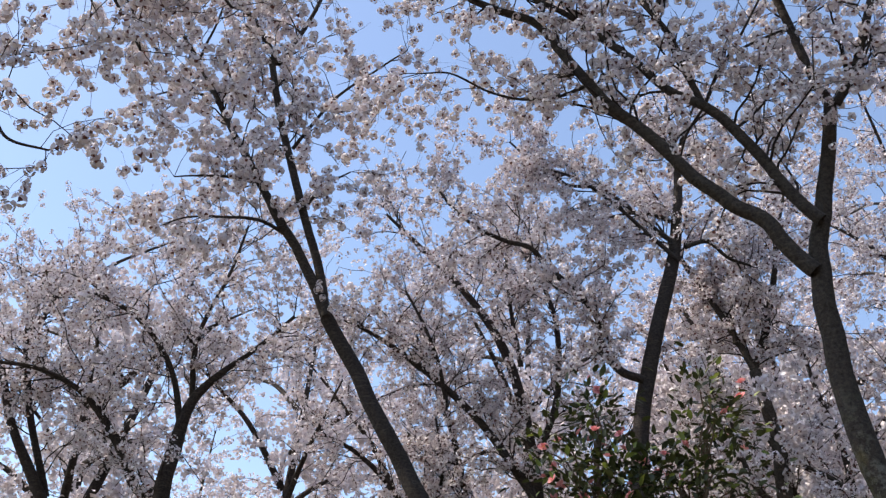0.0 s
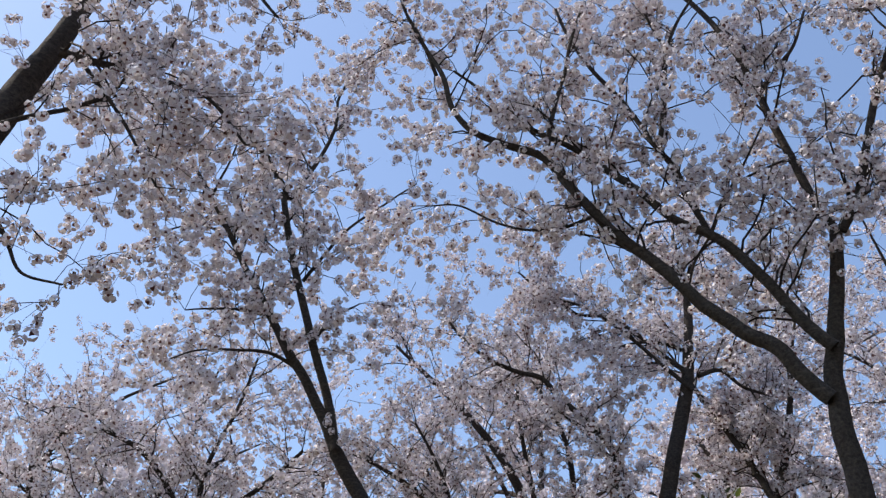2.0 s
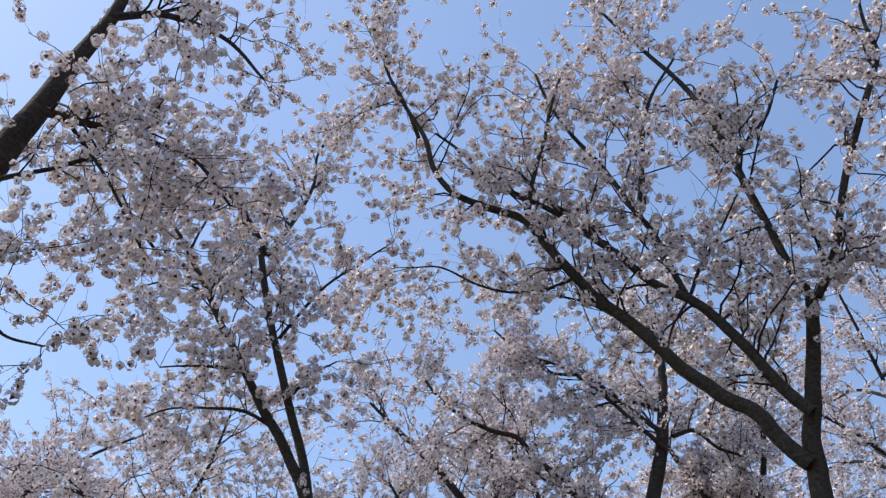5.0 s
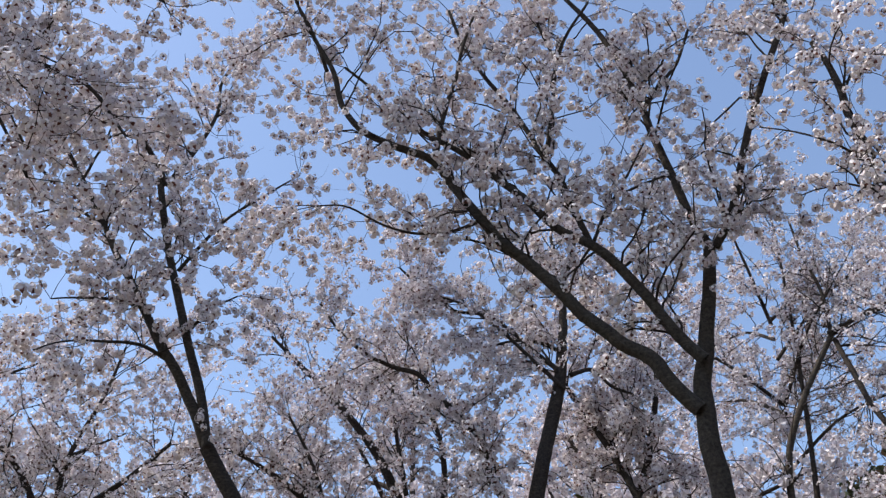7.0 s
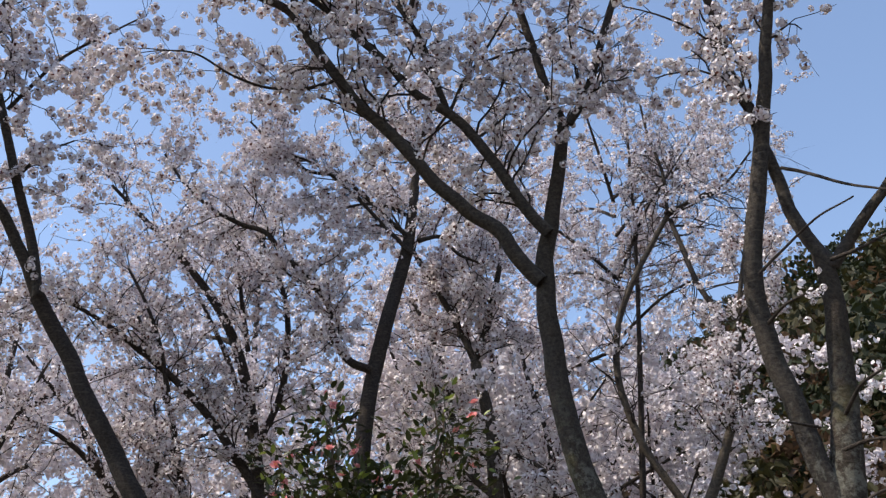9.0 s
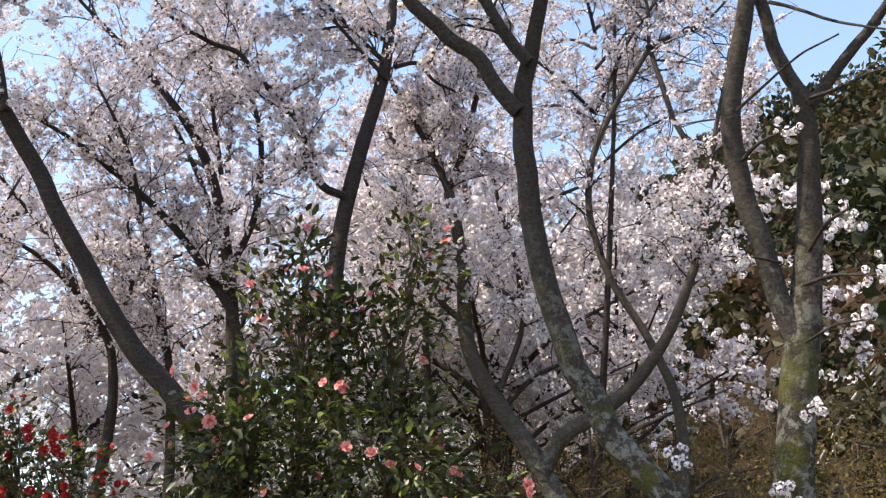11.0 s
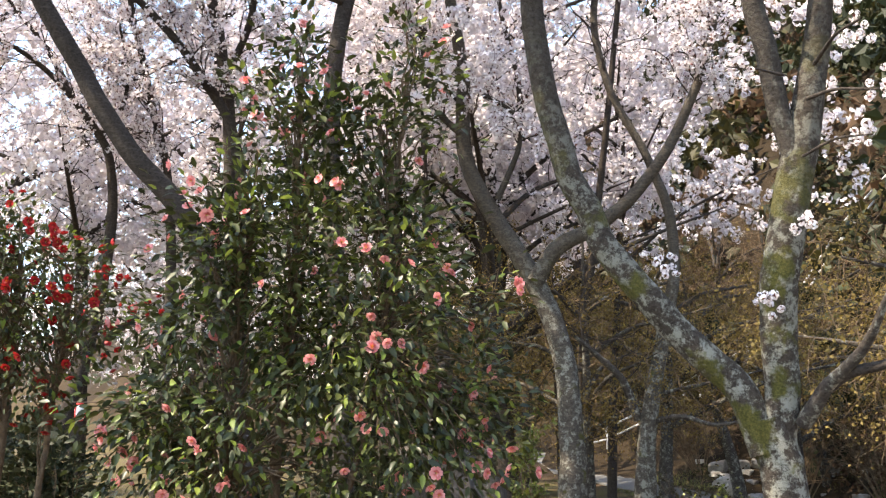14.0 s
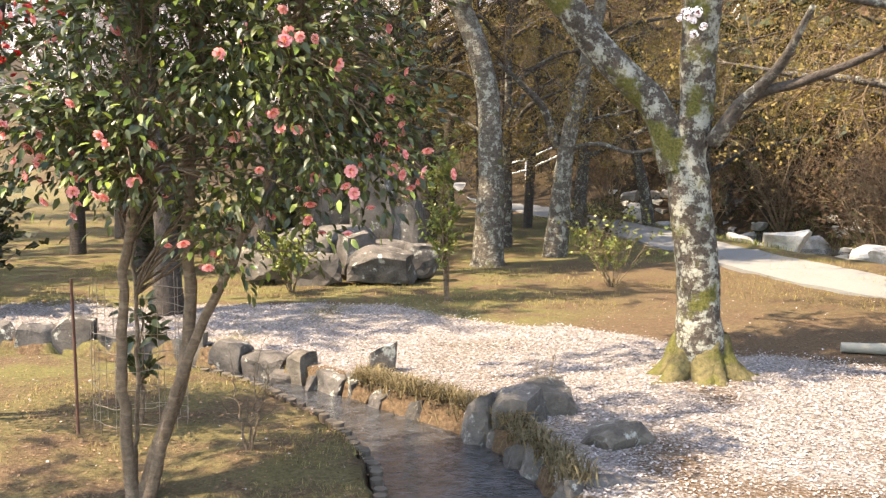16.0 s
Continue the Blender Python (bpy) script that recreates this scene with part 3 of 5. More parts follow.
# ---- cherry trees ----
LIMBS_A = [
    ("trunk", [(1.80, 6.56, -0.08, 0.250), (1.79, 6.55, 0.10, 0.200), (1.78, 6.51, 0.43, 0.148), (1.75, 6.52, 0.78, 0.147), (1.70, 6.53, 1.13, 0.145), (1.66, 6.54, 1.44, 0.144), (1.63, 6.55, 1.67, 0.143)]),
    ("limb", [(1.59, 6.53, 1.44, 0.106), (1.47, 6.56, 1.81, 0.105), (1.28, 6.59, 2.05, 0.105), (1.07, 6.60, 2.28, 0.104), (0.84, 6.60, 2.54, 0.102), (0.63, 6.59, 2.84, 0.099), (0.46, 6.59, 3.18, 0.096), (0.33, 6.58, 3.53, 0.093), (0.24, 6.57, 3.90, 0.090), (0.18, 6.56, 4.30, 0.087), (0.14, 6.55, 4.72, 0.084), (0.12, 6.53, 5.12, 0.080), (0.14, 6.52, 5.51, 0.074), (0.21, 6.49, 5.90, 0.066), (0.31, 6.46, 6.27, 0.060), (0.39, 6.43, 6.62, 0.055), (0.45, 6.41, 6.93, 0.051)]),
    ("limb", [(0.45, 6.41, 6.93, 0.043), (0.36, 6.36, 7.16, 0.039), (0.27, 6.25, 7.59, 0.038), (0.19, 6.16, 8.04, 0.037), (0.12, 6.10, 8.50, 0.034), (0.04, 6.04, 8.97, 0.031), (-0.09, 5.98, 9.41, 0.028), (-0.26, 5.90, 9.80, 0.025), (-0.47, 5.79, 10.17, 0.021), (-0.68, 5.66, 10.53, 0.017), (-0.87, 5.53, 10.87, 0.014)]),
    ("limb", [(0.49, 6.32, 6.84, 0.038), (0.66, 6.25, 7.07, 0.036), (0.83, 6.15, 7.50, 0.034), (1.04, 6.02, 7.99, 0.032), (1.31, 5.87, 8.50, 0.030), (1.54, 5.74, 8.92, 0.027)]),
    ("limb", [(1.59, 5.79, 9.09, 0.023), (1.56, 5.64, 9.45, 0.017), (1.60, 5.48, 9.79, 0.012)]),
    ("limb", [(0.14, 6.09, 8.47, 0.023), (0.32, 6.07, 8.68, 0.020), (0.52, 6.04, 8.91, 0.016), (0.71, 6.00, 9.34, 0.010)]),
    ("limb", [(0.10, 6.44, 5.40, 0.064), (-0.09, 6.35, 5.64, 0.062), (-0.21, 6.28, 5.84, 0.060), (-0.44, 6.20, 6.00, 0.057), (-0.70, 6.07, 6.28, 0.054), (-0.94, 5.94, 6.58, 0.050), (-1.22, 5.79, 6.87, 0.046), (-1.40, 5.67, 7.13, 0.043), (-1.59, 5.53, 7.43, 0.040), (-1.73, 5.43, 7.65, 0.037), (-2.06, 5.22, 7.74, 0.032), (-2.27, 5.06, 7.83, 0.029), (-2.41, 4.93, 8.03, 0.026), (-2.48, 4.81, 8.39, 0.023), (-2.61, 4.67, 8.70, 0.020), (-2.75, 4.50, 9.05, 0.016)]),
    ("limb", [(-2.55, 4.82, 8.45, 0.019), (-2.67, 4.63, 8.88, 0.016), (-2.78, 4.48, 9.16, 0.014), (-2.81, 4.36, 9.60, 0.012), (-2.80, 4.27, 10.08, 0.010)]),
    ("limb", [(-1.69, 5.39, 7.67, 0.024), (-1.61, 5.34, 8.07, 0.021), (-1.48, 5.30, 8.52, 0.018), (-1.38, 5.25, 8.94, 0.016), (-1.22, 5.21, 9.44, 0.012)]),
    ("limb", [(0.21, 6.38, 5.80, 0.051), (0.06, 6.33, 5.99, 0.049), (-0.12, 6.24, 6.33, 0.045), (-0.30, 6.16, 6.64, 0.043), (-0.52, 6.07, 6.90, 0.040), (-0.76, 5.99, 7.08, 0.037), (-0.99, 5.88, 7.35, 0.033), (-1.28, 5.74, 7.64, 0.029), (-1.50, 5.62, 7.85, 0.026), (-1.78, 5.47, 8.03, 0.022), (-2.05, 5.30, 8.21, 0.019), (-2.28, 5.13, 8.52, 0.014), (-2.46, 4.99, 8.67, 0.012)]),
    ("limb", [(-0.52, 6.12, 6.94, 0.030), (-0.62, 6.02, 7.33, 0.028), (-0.72, 5.93, 7.66, 0.026), (-0.88, 5.82, 8.01, 0.024), (-1.07, 5.69, 8.47, 0.022), (-1.27, 5.56, 8.81, 0.019), (-1.43, 5.44, 9.20, 0.017), (-1.54, 5.33, 9.64, 0.015)]),
    ("limb", [(-0.79, 5.79, 7.71, 0.024), (-0.70, 5.71, 8.10, 0.022), (-0.61, 5.62, 8.52, 0.019), (-0.56, 5.57, 8.78, 0.017), (-0.42, 5.51, 9.08, 0.015), (-0.18, 5.44, 9.38, 0.012)]),
    ("limb", [(-0.57, 5.56, 8.77, 0.016), (-0.65, 5.43, 9.06, 0.013), (-0.72, 5.29, 9.40, 0.010)]),
    ("limb", [(-0.50, 6.12, 6.97, 0.017), (-0.27, 6.04, 7.33, 0.013), (-0.04, 5.99, 7.39, 0.011), (0.19, 5.94, 7.40, 0.009)]),
    ("limb", [(-0.27, 6.03, 7.33, 0.013), (-0.08, 5.95, 7.57, 0.010), (0.15, 5.84, 7.89, 0.007)]),
    ("limb", [(-0.33, 6.23, 6.70, 0.015), (-0.09, 6.19, 6.85, 0.010), (0.09, 6.14, 7.06, 0.006)]),
    ("limb", [(-1.44, 6.05, 7.41, 0.018), (-1.69, 5.83, 7.15, 0.015), (-1.95, 5.60, 7.00, 0.012), (-2.16, 5.37, 6.96, 0.010), (-2.37, 5.12, 6.99, 0.008), (-2.54, 4.90, 6.85, 0.006)]),
    ("limb", [(-0.83, 6.37, 6.81, 0.017), (-1.13, 6.21, 6.96, 0.014), (-1.38, 6.05, 7.09, 0.011), (-1.64, 5.90, 7.13, 0.009)]),
    ("limb", [(-0.52, 6.40, 7.20, 0.013), (-0.73, 6.55, 7.03, 0.011), (-0.84, 6.67, 6.83, 0.009)]),
    ("limb", [(1.67, 6.54, 1.44, 0.113), (1.71, 6.53, 1.83, 0.115), (1.71, 6.50, 2.19, 0.121), (1.74, 6.45, 2.54, 0.126), (1.80, 6.40, 2.90, 0.126), (1.87, 6.35, 3.25, 0.122), (1.93, 6.31, 3.55, 0.113), (1.98, 6.26, 3.85, 0.101), (2.05, 6.19, 4.21, 0.088), (2.10, 6.12, 4.60, 0.077), (2.12, 6.08, 4.93, 0.069), (2.11, 6.06, 5.19, 0.063)]),
    ("limb", [(1.87, 6.36, 3.22, 0.077), (1.86, 6.31, 3.45, 0.076), (1.78, 6.26, 3.78, 0.075), (1.70, 6.20, 4.12, 0.074), (1.63, 6.14, 4.47, 0.073), (1.59, 6.08, 4.79, 0.071), (1.60, 6.00, 5.10, 0.069), (1.67, 5.92, 5.40, 0.065), (1.76, 5.82, 5.76, 0.061), (1.86, 5.70, 6.17, 0.056), (1.95, 5.53, 6.58, 0.049), (2.03, 5.34, 6.96, 0.039), (2.09, 5.15, 7.33, 0.030)]),
    ("limb", [(2.16, 6.04, 5.05, 0.054), (2.03, 6.02, 5.31, 0.051), (1.94, 5.96, 5.68, 0.047), (1.89, 5.89, 6.01, 0.043), (1.82, 5.82, 6.42, 0.039), (1.73, 5.77, 6.81, 0.035)]),
    ("limb", [(2.16, 6.04, 5.05, 0.046), (2.31, 5.94, 5.23, 0.043), (2.47, 5.82, 5.38, 0.039), (2.65, 5.67, 5.57, 0.034), (2.75, 5.58, 5.72, 0.032)]),
    ("limb", [(1.71, 5.69, 6.80, 0.042), (1.68, 5.58, 7.24, 0.034), (1.65, 5.48, 7.72, 0.027), (1.57, 5.42, 8.08, 0.021)]),
    ("limb", [(1.90, 5.71, 5.72, 0.014), (2.04, 5.53, 5.51, 0.012), (2.15, 5.37, 5.31, 0.010), (2.26, 5.17, 5.11, 0.008), (2.36, 4.99, 4.95, 0.006)]),
    ("limb", [(2.13, 5.95, 5.06, 0.016), (2.28, 5.73, 5.01, 0.012), (2.38, 5.56, 4.99, 0.009), (2.48, 5.38, 4.93, 0.006)]),
    ("limb", [(1.61, 5.90, 4.98, 0.012), (1.78, 5.74, 5.07, 0.010), (1.96, 5.53, 5.15, 0.008), (2.16, 5.30, 5.15, 0.006)]),
    ("limb", [(1.82, 6.45, 1.63, 0.057), (1.96, 6.22, 1.88, 0.044), (2.10, 5.97, 2.11, 0.031), (2.18, 5.70, 2.41, 0.018)]),
    ("limb", [(1.85, 6.44, 1.69, 0.044), (2.02, 6.18, 1.92, 0.036), (2.22, 5.93, 1.99, 0.030), (2.38, 5.67, 2.06, 0.024), (2.50, 5.45, 2.14, 0.020)]),
    ("shoot", [(1.95, 6.00, 3.94, 0.015), (1.97, 5.63, 3.98, 0.011), (1.99, 5.25, 3.92, 0.007)]),
    ("shoot", [(1.89, 6.02, 3.71, 0.015), (1.97, 5.72, 3.66, 0.011), (2.08, 5.39, 3.54, 0.007), (2.09, 5.10, 3.46, 0.005)]),
    ("shoot", [(1.62, 6.10, 4.67, 0.016), (1.67, 5.72, 4.62, 0.011), (1.77, 5.33, 4.52, 0.007)]),
    ("shoot", [(1.77, 6.06, 3.89, 0.011), (1.52, 5.77, 3.83, 0.007), (1.27, 5.47, 3.74, 0.005)]),
    ("shoot", [(1.84, 6.04, 3.33, 0.011), (1.96, 5.74, 3.35, 0.009), (2.06, 5.44, 3.28, 0.005)]),
    ("shoot", [(1.65, 6.30, 2.39, 0.011), (1.59, 6.21, 2.42, 0.007), (1.58, 6.11, 2.43, 0.005)]),
    ("shoot", [(1.81, 6.15, 2.87, 0.011), (1.77, 6.06, 2.89, 0.007), (1.79, 5.95, 2.89, 0.005)]),
    ("shoot", [(0.93, 6.45, 2.62, 0.011), (0.95, 6.35, 2.68, 0.008), (0.96, 6.24, 2.71, 0.006)]),
]
LIMBS_B = [
    ("trunk", [(-2.75, 9.40, -0.08, 0.170), (-2.73, 9.36, 0.69, 0.108), (-2.78, 9.35, 1.38, 0.106), (-2.89, 9.34, 2.24, 0.108), (-3.10, 9.31, 3.10, 0.111), (-3.38, 9.25, 3.73, 0.112), (-3.69, 9.16, 4.15, 0.110), (-3.99, 9.06, 4.52, 0.105), (-4.26, 8.96, 4.94, 0.101), (-4.51, 8.86, 5.40, 0.097), (-4.77, 8.75, 5.90, 0.092), (-4.99, 8.65, 6.34, 0.089), (-5.17, 8.53, 6.67, 0.086), (-5.31, 8.38, 6.96, 0.083)]),
    ("limb", [(-5.31, 8.38, 6.96, 0.071), (-5.47, 8.16, 7.41, 0.065), (-5.64, 7.94, 7.80, 0.060), (-5.87, 7.66, 8.21, 0.053), (-6.03, 7.43, 8.60, 0.048), (-6.16, 7.25, 8.88, 0.044), (-6.34, 6.97, 9.32, 0.037), (-6.56, 6.62, 9.84, 0.029), (-6.76, 6.27, 10.28, 0.022)]),
    ("limb", [(-5.28, 8.33, 6.93, 0.059), (-5.37, 8.18, 7.49, 0.056), (-5.57, 7.92, 8.27, 0.053), (-5.72, 7.71, 8.87, 0.050), (-5.87, 7.48, 9.57, 0.046), (-6.00, 7.26, 10.38, 0.043)]),
    ("limb", [(-5.90, 7.30, 10.28, 0.039), (-6.13, 6.92, 10.78, 0.034), (-6.35, 6.54, 11.06, 0.030), (-6.58, 6.15, 11.29, 0.026)]),
    ("limb", [(-5.90, 7.30, 10.28, 0.035), (-5.64, 7.39, 10.98, 0.030), (-5.47, 7.41, 11.65, 0.024), (-5.46, 7.35, 12.19, 0.020), (-5.26, 7.40, 12.88, 0.015)]),
    ("limb", [(-5.72, 7.69, 9.10, 0.025), (-5.54, 7.73, 9.45, 0.022), (-5.25, 7.79, 9.92, 0.019), (-4.81, 7.93, 10.37, 0.014), (-4.41, 8.04, 10.73, 0.010)]),
    ("limb", [(-5.59, 8.02, 8.42, 0.021), (-5.38, 8.00, 8.64, 0.016), (-5.03, 8.03, 8.80, 0.009)]),
    ("limb", [(-5.95, 7.52, 8.45, 0.027), (-6.10, 7.22, 8.38, 0.021), (-6.25, 6.85, 8.18, 0.014), (-6.38, 6.49, 7.93, 0.008)]),
    ("limb", [(-5.73, 7.93, 7.91, 0.026), (-5.92, 7.59, 7.96, 0.022), (-6.10, 7.23, 7.80, 0.017), (-6.30, 6.76, 7.53, 0.011), (-6.38, 6.49, 7.26, 0.008)]),
    ("limb", [(-6.37, 6.93, 9.40, 0.019), (-6.58, 6.52, 9.34, 0.014), (-6.72, 6.16, 8.98, 0.009)]),
    ("limb", [(-6.59, 6.59, 9.88, 0.019), (-6.41, 6.54, 10.37, 0.014), (-6.28, 6.47, 10.77, 0.010)]),
    ("limb", [(-6.66, 6.23, 9.52, 0.021), (-6.82, 5.79, 9.77, 0.016), (-6.88, 5.52, 10.00, 0.012)]),
]
LIMBS_C = [
    ("trunk", [(-2.25, 11.70, -0.08, 0.160), (-2.20, 11.70, 1.50, 0.135), (-2.36, 11.68, 4.29, 0.120), (-2.39, 11.68, 5.94, 0.112), (-2.32, 11.70, 6.72, 0.109), (-2.18, 11.73, 7.36, 0.107), (-2.01, 11.76, 8.07, 0.104), (-1.83, 11.79, 8.78, 0.099), (-1.68, 11.80, 9.43, 0.089), (-1.58, 11.77, 10.01, 0.075), (-1.54, 11.69, 10.57, 0.057), (-1.55, 11.60, 11.18, 0.041), (-1.58, 11.54, 11.85, 0.028)]),
    ("limb", [(-2.24, 11.62, 7.22, 0.061), (-2.53, 11.50, 7.35, 0.058), (-2.72, 11.40, 7.65, 0.054), (-2.76, 11.32, 8.09, 0.051), (-2.95, 11.22, 8.39, 0.047), (-3.20, 11.08, 8.67, 0.043), (-3.42, 10.96, 8.91, 0.040), (-3.61, 10.85, 9.16, 0.037), (-3.92, 10.68, 9.23, 0.033), (-4.27, 10.47, 9.39, 0.028), (-4.55, 10.28, 9.62, 0.023), (-4.86, 10.03, 10.10, 0.017)]),
    ("limb", [(-1.64, 11.82, 9.40, 0.041), (-2.01, 11.64, 9.73, 0.037), (-2.40, 11.43, 10.15, 0.032), (-2.64, 11.30, 10.32, 0.029), (-3.10, 11.07, 10.33, 0.024), (-3.55, 10.78, 10.68, 0.019), (-3.84, 10.56, 10.97, 0.015)]),
    ("limb", [(-1.60, 11.82, 9.76, 0.034), (-1.93, 11.65, 9.90, 0.027), (-2.32, 11.44, 9.86, 0.019), (-2.69, 11.22, 9.67, 0.011)]),
    ("limb", [(-1.63, 11.73, 9.07, 0.036), (-1.94, 11.54, 9.40, 0.032), (-2.40, 11.24, 9.90, 0.026), (-2.84, 10.96, 10.26, 0.021), (-3.37, 10.63, 10.41, 0.015)]),
    ("limb", [(-1.53, 11.74, 9.30, 0.037), (-1.24, 11.87, 9.42, 0.032), (-0.96, 12.03, 9.17, 0.024), (-0.47, 12.23, 9.01, 0.015)]),
    ("limb", [(-1.60, 11.71, 10.73, 0.034), (-1.37, 11.64, 11.29, 0.025), (-1.13, 11.57, 11.86, 0.016)]),
]
LIMBS_D = [
    ("trunk", [(0.64, 13.58, -0.08, 0.280), (0.65, 13.58, 0.13, 0.230), (0.68, 13.58, 1.07, 0.188), (0.67, 13.58, 1.94, 0.166), (0.58, 13.57, 2.73, 0.157), (0.34, 13.56, 3.46, 0.150), (-0.02, 13.53, 4.14, 0.140), (-0.37, 13.49, 4.73, 0.130), (-0.62, 13.45, 5.20, 0.120), (-0.74, 13.41, 5.64, 0.113), (-0.75, 13.38, 6.17, 0.106), (-0.76, 13.35, 6.77, 0.099), (-0.82, 13.32, 7.38, 0.091), (-0.94, 13.29, 7.97, 0.084)]),
    ("limb", [(-0.93, 13.29, 8.00, 0.058), (-1.16, 13.17, 8.60, 0.052), (-1.42, 13.04, 9.14, 0.046), (-1.65, 12.89, 9.62, 0.037), (-1.86, 12.73, 10.02, 0.027), (-2.05, 12.58, 10.40, 0.016)]),
    ("limb", [(-0.94, 13.29, 7.97, 0.061), (-0.71, 13.25, 8.51, 0.055), (-0.57, 13.22, 8.97, 0.051), (-0.44, 13.17, 9.45, 0.047), (-0.33, 13.07, 9.91, 0.040), (-0.21, 12.95, 10.36, 0.029), (-0.05, 12.84, 10.84, 0.016)]),
    ("limb", [(-1.13, 13.08, 8.33, 0.035), (-1.12, 13.08, 8.78, 0.029), (-1.10, 13.08, 9.22, 0.024)]),
    ("limb", [(0.23, 13.47, 3.67, 0.128), (0.56, 13.36, 4.13, 0.120), (0.98, 13.24, 4.34, 0.107), (1.38, 13.14, 4.60, 0.096), (1.76, 13.03, 4.94, 0.087), (2.10, 12.92, 5.38, 0.078), (2.40, 12.80, 5.95, 0.068), (2.66, 12.68, 6.61, 0.057), (2.84, 12.56, 7.32, 0.046), (2.99, 12.43, 8.02, 0.037), (3.18, 12.26, 8.75, 0.030), (3.39, 12.05, 9.56, 0.022)]),
    ("limb", [(-0.81, 13.30, 5.87, 0.051), (-1.13, 13.21, 6.21, 0.045), (-1.24, 13.13, 6.72, 0.037), (-1.26, 13.06, 7.24, 0.030)]),
    ("limb", [(-0.27, 13.32, 4.86, 0.050), (0.06, 13.17, 5.70, 0.038), (0.03, 13.12, 6.03, 0.034), (-0.44, 13.01, 6.36, 0.025)]),
]
LIMBS_E = [
    ("trunk", [(1.75, 14.87, -0.08, 0.210), (1.82, 14.86, 0.62, 0.172), (1.85, 14.81, 1.28, 0.143), (1.96, 14.77, 1.94, 0.124), (2.17, 14.73, 2.83, 0.110), (2.38, 14.68, 3.98, 0.094), (2.34, 14.65, 5.02, 0.078), (2.03, 14.65, 5.86, 0.066), (1.65, 14.67, 6.68, 0.061), (1.40, 14.67, 7.55, 0.059), (1.34, 14.64, 8.38, 0.057), (1.52, 14.58, 9.16, 0.054), (1.88, 14.48, 9.87, 0.050), (2.27, 14.38, 10.45, 0.047), (2.60, 14.29, 10.93, 0.044)]),
    ("limb", [(2.60, 14.29, 10.93, 0.035), (2.64, 14.17, 11.77, 0.030), (2.51, 14.10, 12.56, 0.024), (2.46, 14.01, 13.42, 0.019)]),
    ("limb", [(2.60, 14.29, 10.93, 0.035), (3.04, 14.09, 11.07, 0.030), (3.60, 13.81, 11.15, 0.024), (4.07, 13.52, 11.55, 0.017)]),
    ("limb", [(2.63, 14.28, 10.80, 0.044), (2.73, 14.19, 10.04, 0.046), (2.82, 14.11, 9.37, 0.047), (3.03, 14.00, 8.75, 0.049)]),
    ("limb", [(2.54, 14.21, 10.91, 0.038), (2.94, 13.95, 10.93, 0.029), (3.39, 13.62, 10.84, 0.020)]),
    ("limb", [(1.76, 14.80, 1.72, 0.077), (1.52, 14.66, 2.32, 0.058), (1.21, 14.58, 2.65, 0.045), (0.82, 14.48, 2.98, 0.030)]),
    ("limb", [(1.93, 14.77, 1.67, 0.046), (2.37, 14.54, 1.76, 0.038), (2.76, 14.32, 1.63, 0.030), (3.21, 14.04, 1.69, 0.022)]),
]
LIMBS_F = [
    ("limb", [(-5.08, 2.21, 3.58, 0.107), (-4.89, 2.39, 4.71, 0.115), (-4.69, 2.58, 6.48, 0.107), (-4.58, 2.59, 6.91, 0.091), (-4.49, 2.58, 7.35, 0.077), (-4.38, 2.60, 7.86, 0.063), (-4.28, 2.60, 8.30, 0.051), (-4.21, 2.53, 9.01, 0.039)]),
    ("limb", [(-4.35, 2.52, 6.81, 0.036), (-4.19, 2.71, 6.85, 0.029), (-3.91, 3.05, 6.93, 0.021), (-3.67, 3.29, 6.91, 0.015), (-3.38, 3.54, 6.52, 0.010)]),
    ("limb", [(-4.62, 2.45, 6.01, 0.022), (-4.50, 2.54, 6.17, 0.019), (-4.31, 2.75, 6.44, 0.016), (-4.16, 2.89, 6.68, 0.016), (-4.08, 2.92, 6.95, 0.008)]),
    ("limb", [(-4.30, 2.59, 8.13, 0.037), (-4.03, 2.86, 8.41, 0.029), (-3.66, 3.20, 8.36, 0.019), (-3.33, 3.45, 7.94, 0.012)]),
    ("limb", [(-4.33, 2.73, 6.90, 0.017), (-4.04, 2.96, 6.47, 0.012), (-3.73, 3.20, 5.89, 0.008)]),
    ("limb", [(-4.77, 2.56, 5.83, 0.022), (-4.47, 2.86, 5.35, 0.014), (-4.30, 2.94, 5.09, 0.010), (-4.08, 3.07, 5.04, 0.007)]),
]
LIMBS_H = [
    ("trunk", [(-4.30, 13.90, -0.08, 0.160), (-4.45, 13.84, 6.50, 0.102), (-4.53, 13.72, 7.29, 0.095), (-4.64, 13.60, 8.06, 0.088), (-4.83, 13.46, 8.79, 0.080), (-5.14, 13.23, 9.46, 0.071), (-5.59, 12.85, 10.07, 0.057), (-6.10, 12.35, 10.61, 0.040), (-6.57, 11.85, 11.09, 0.024)]),
    ("limb", [(-4.45, 13.73, 7.13, 0.059), (-4.13, 13.76, 7.95, 0.056), (-4.04, 13.70, 8.78, 0.052), (-4.06, 13.55, 9.53, 0.044), (-4.22, 13.29, 10.14, 0.033), (-4.46, 13.00, 10.62, 0.021)]),
    ("limb", [(-4.62, 13.47, 8.64, 0.045), (-4.71, 13.30, 9.40, 0.037), (-4.78, 13.11, 10.28, 0.028), (-4.73, 13.01, 11.00, 0.021)]),
]
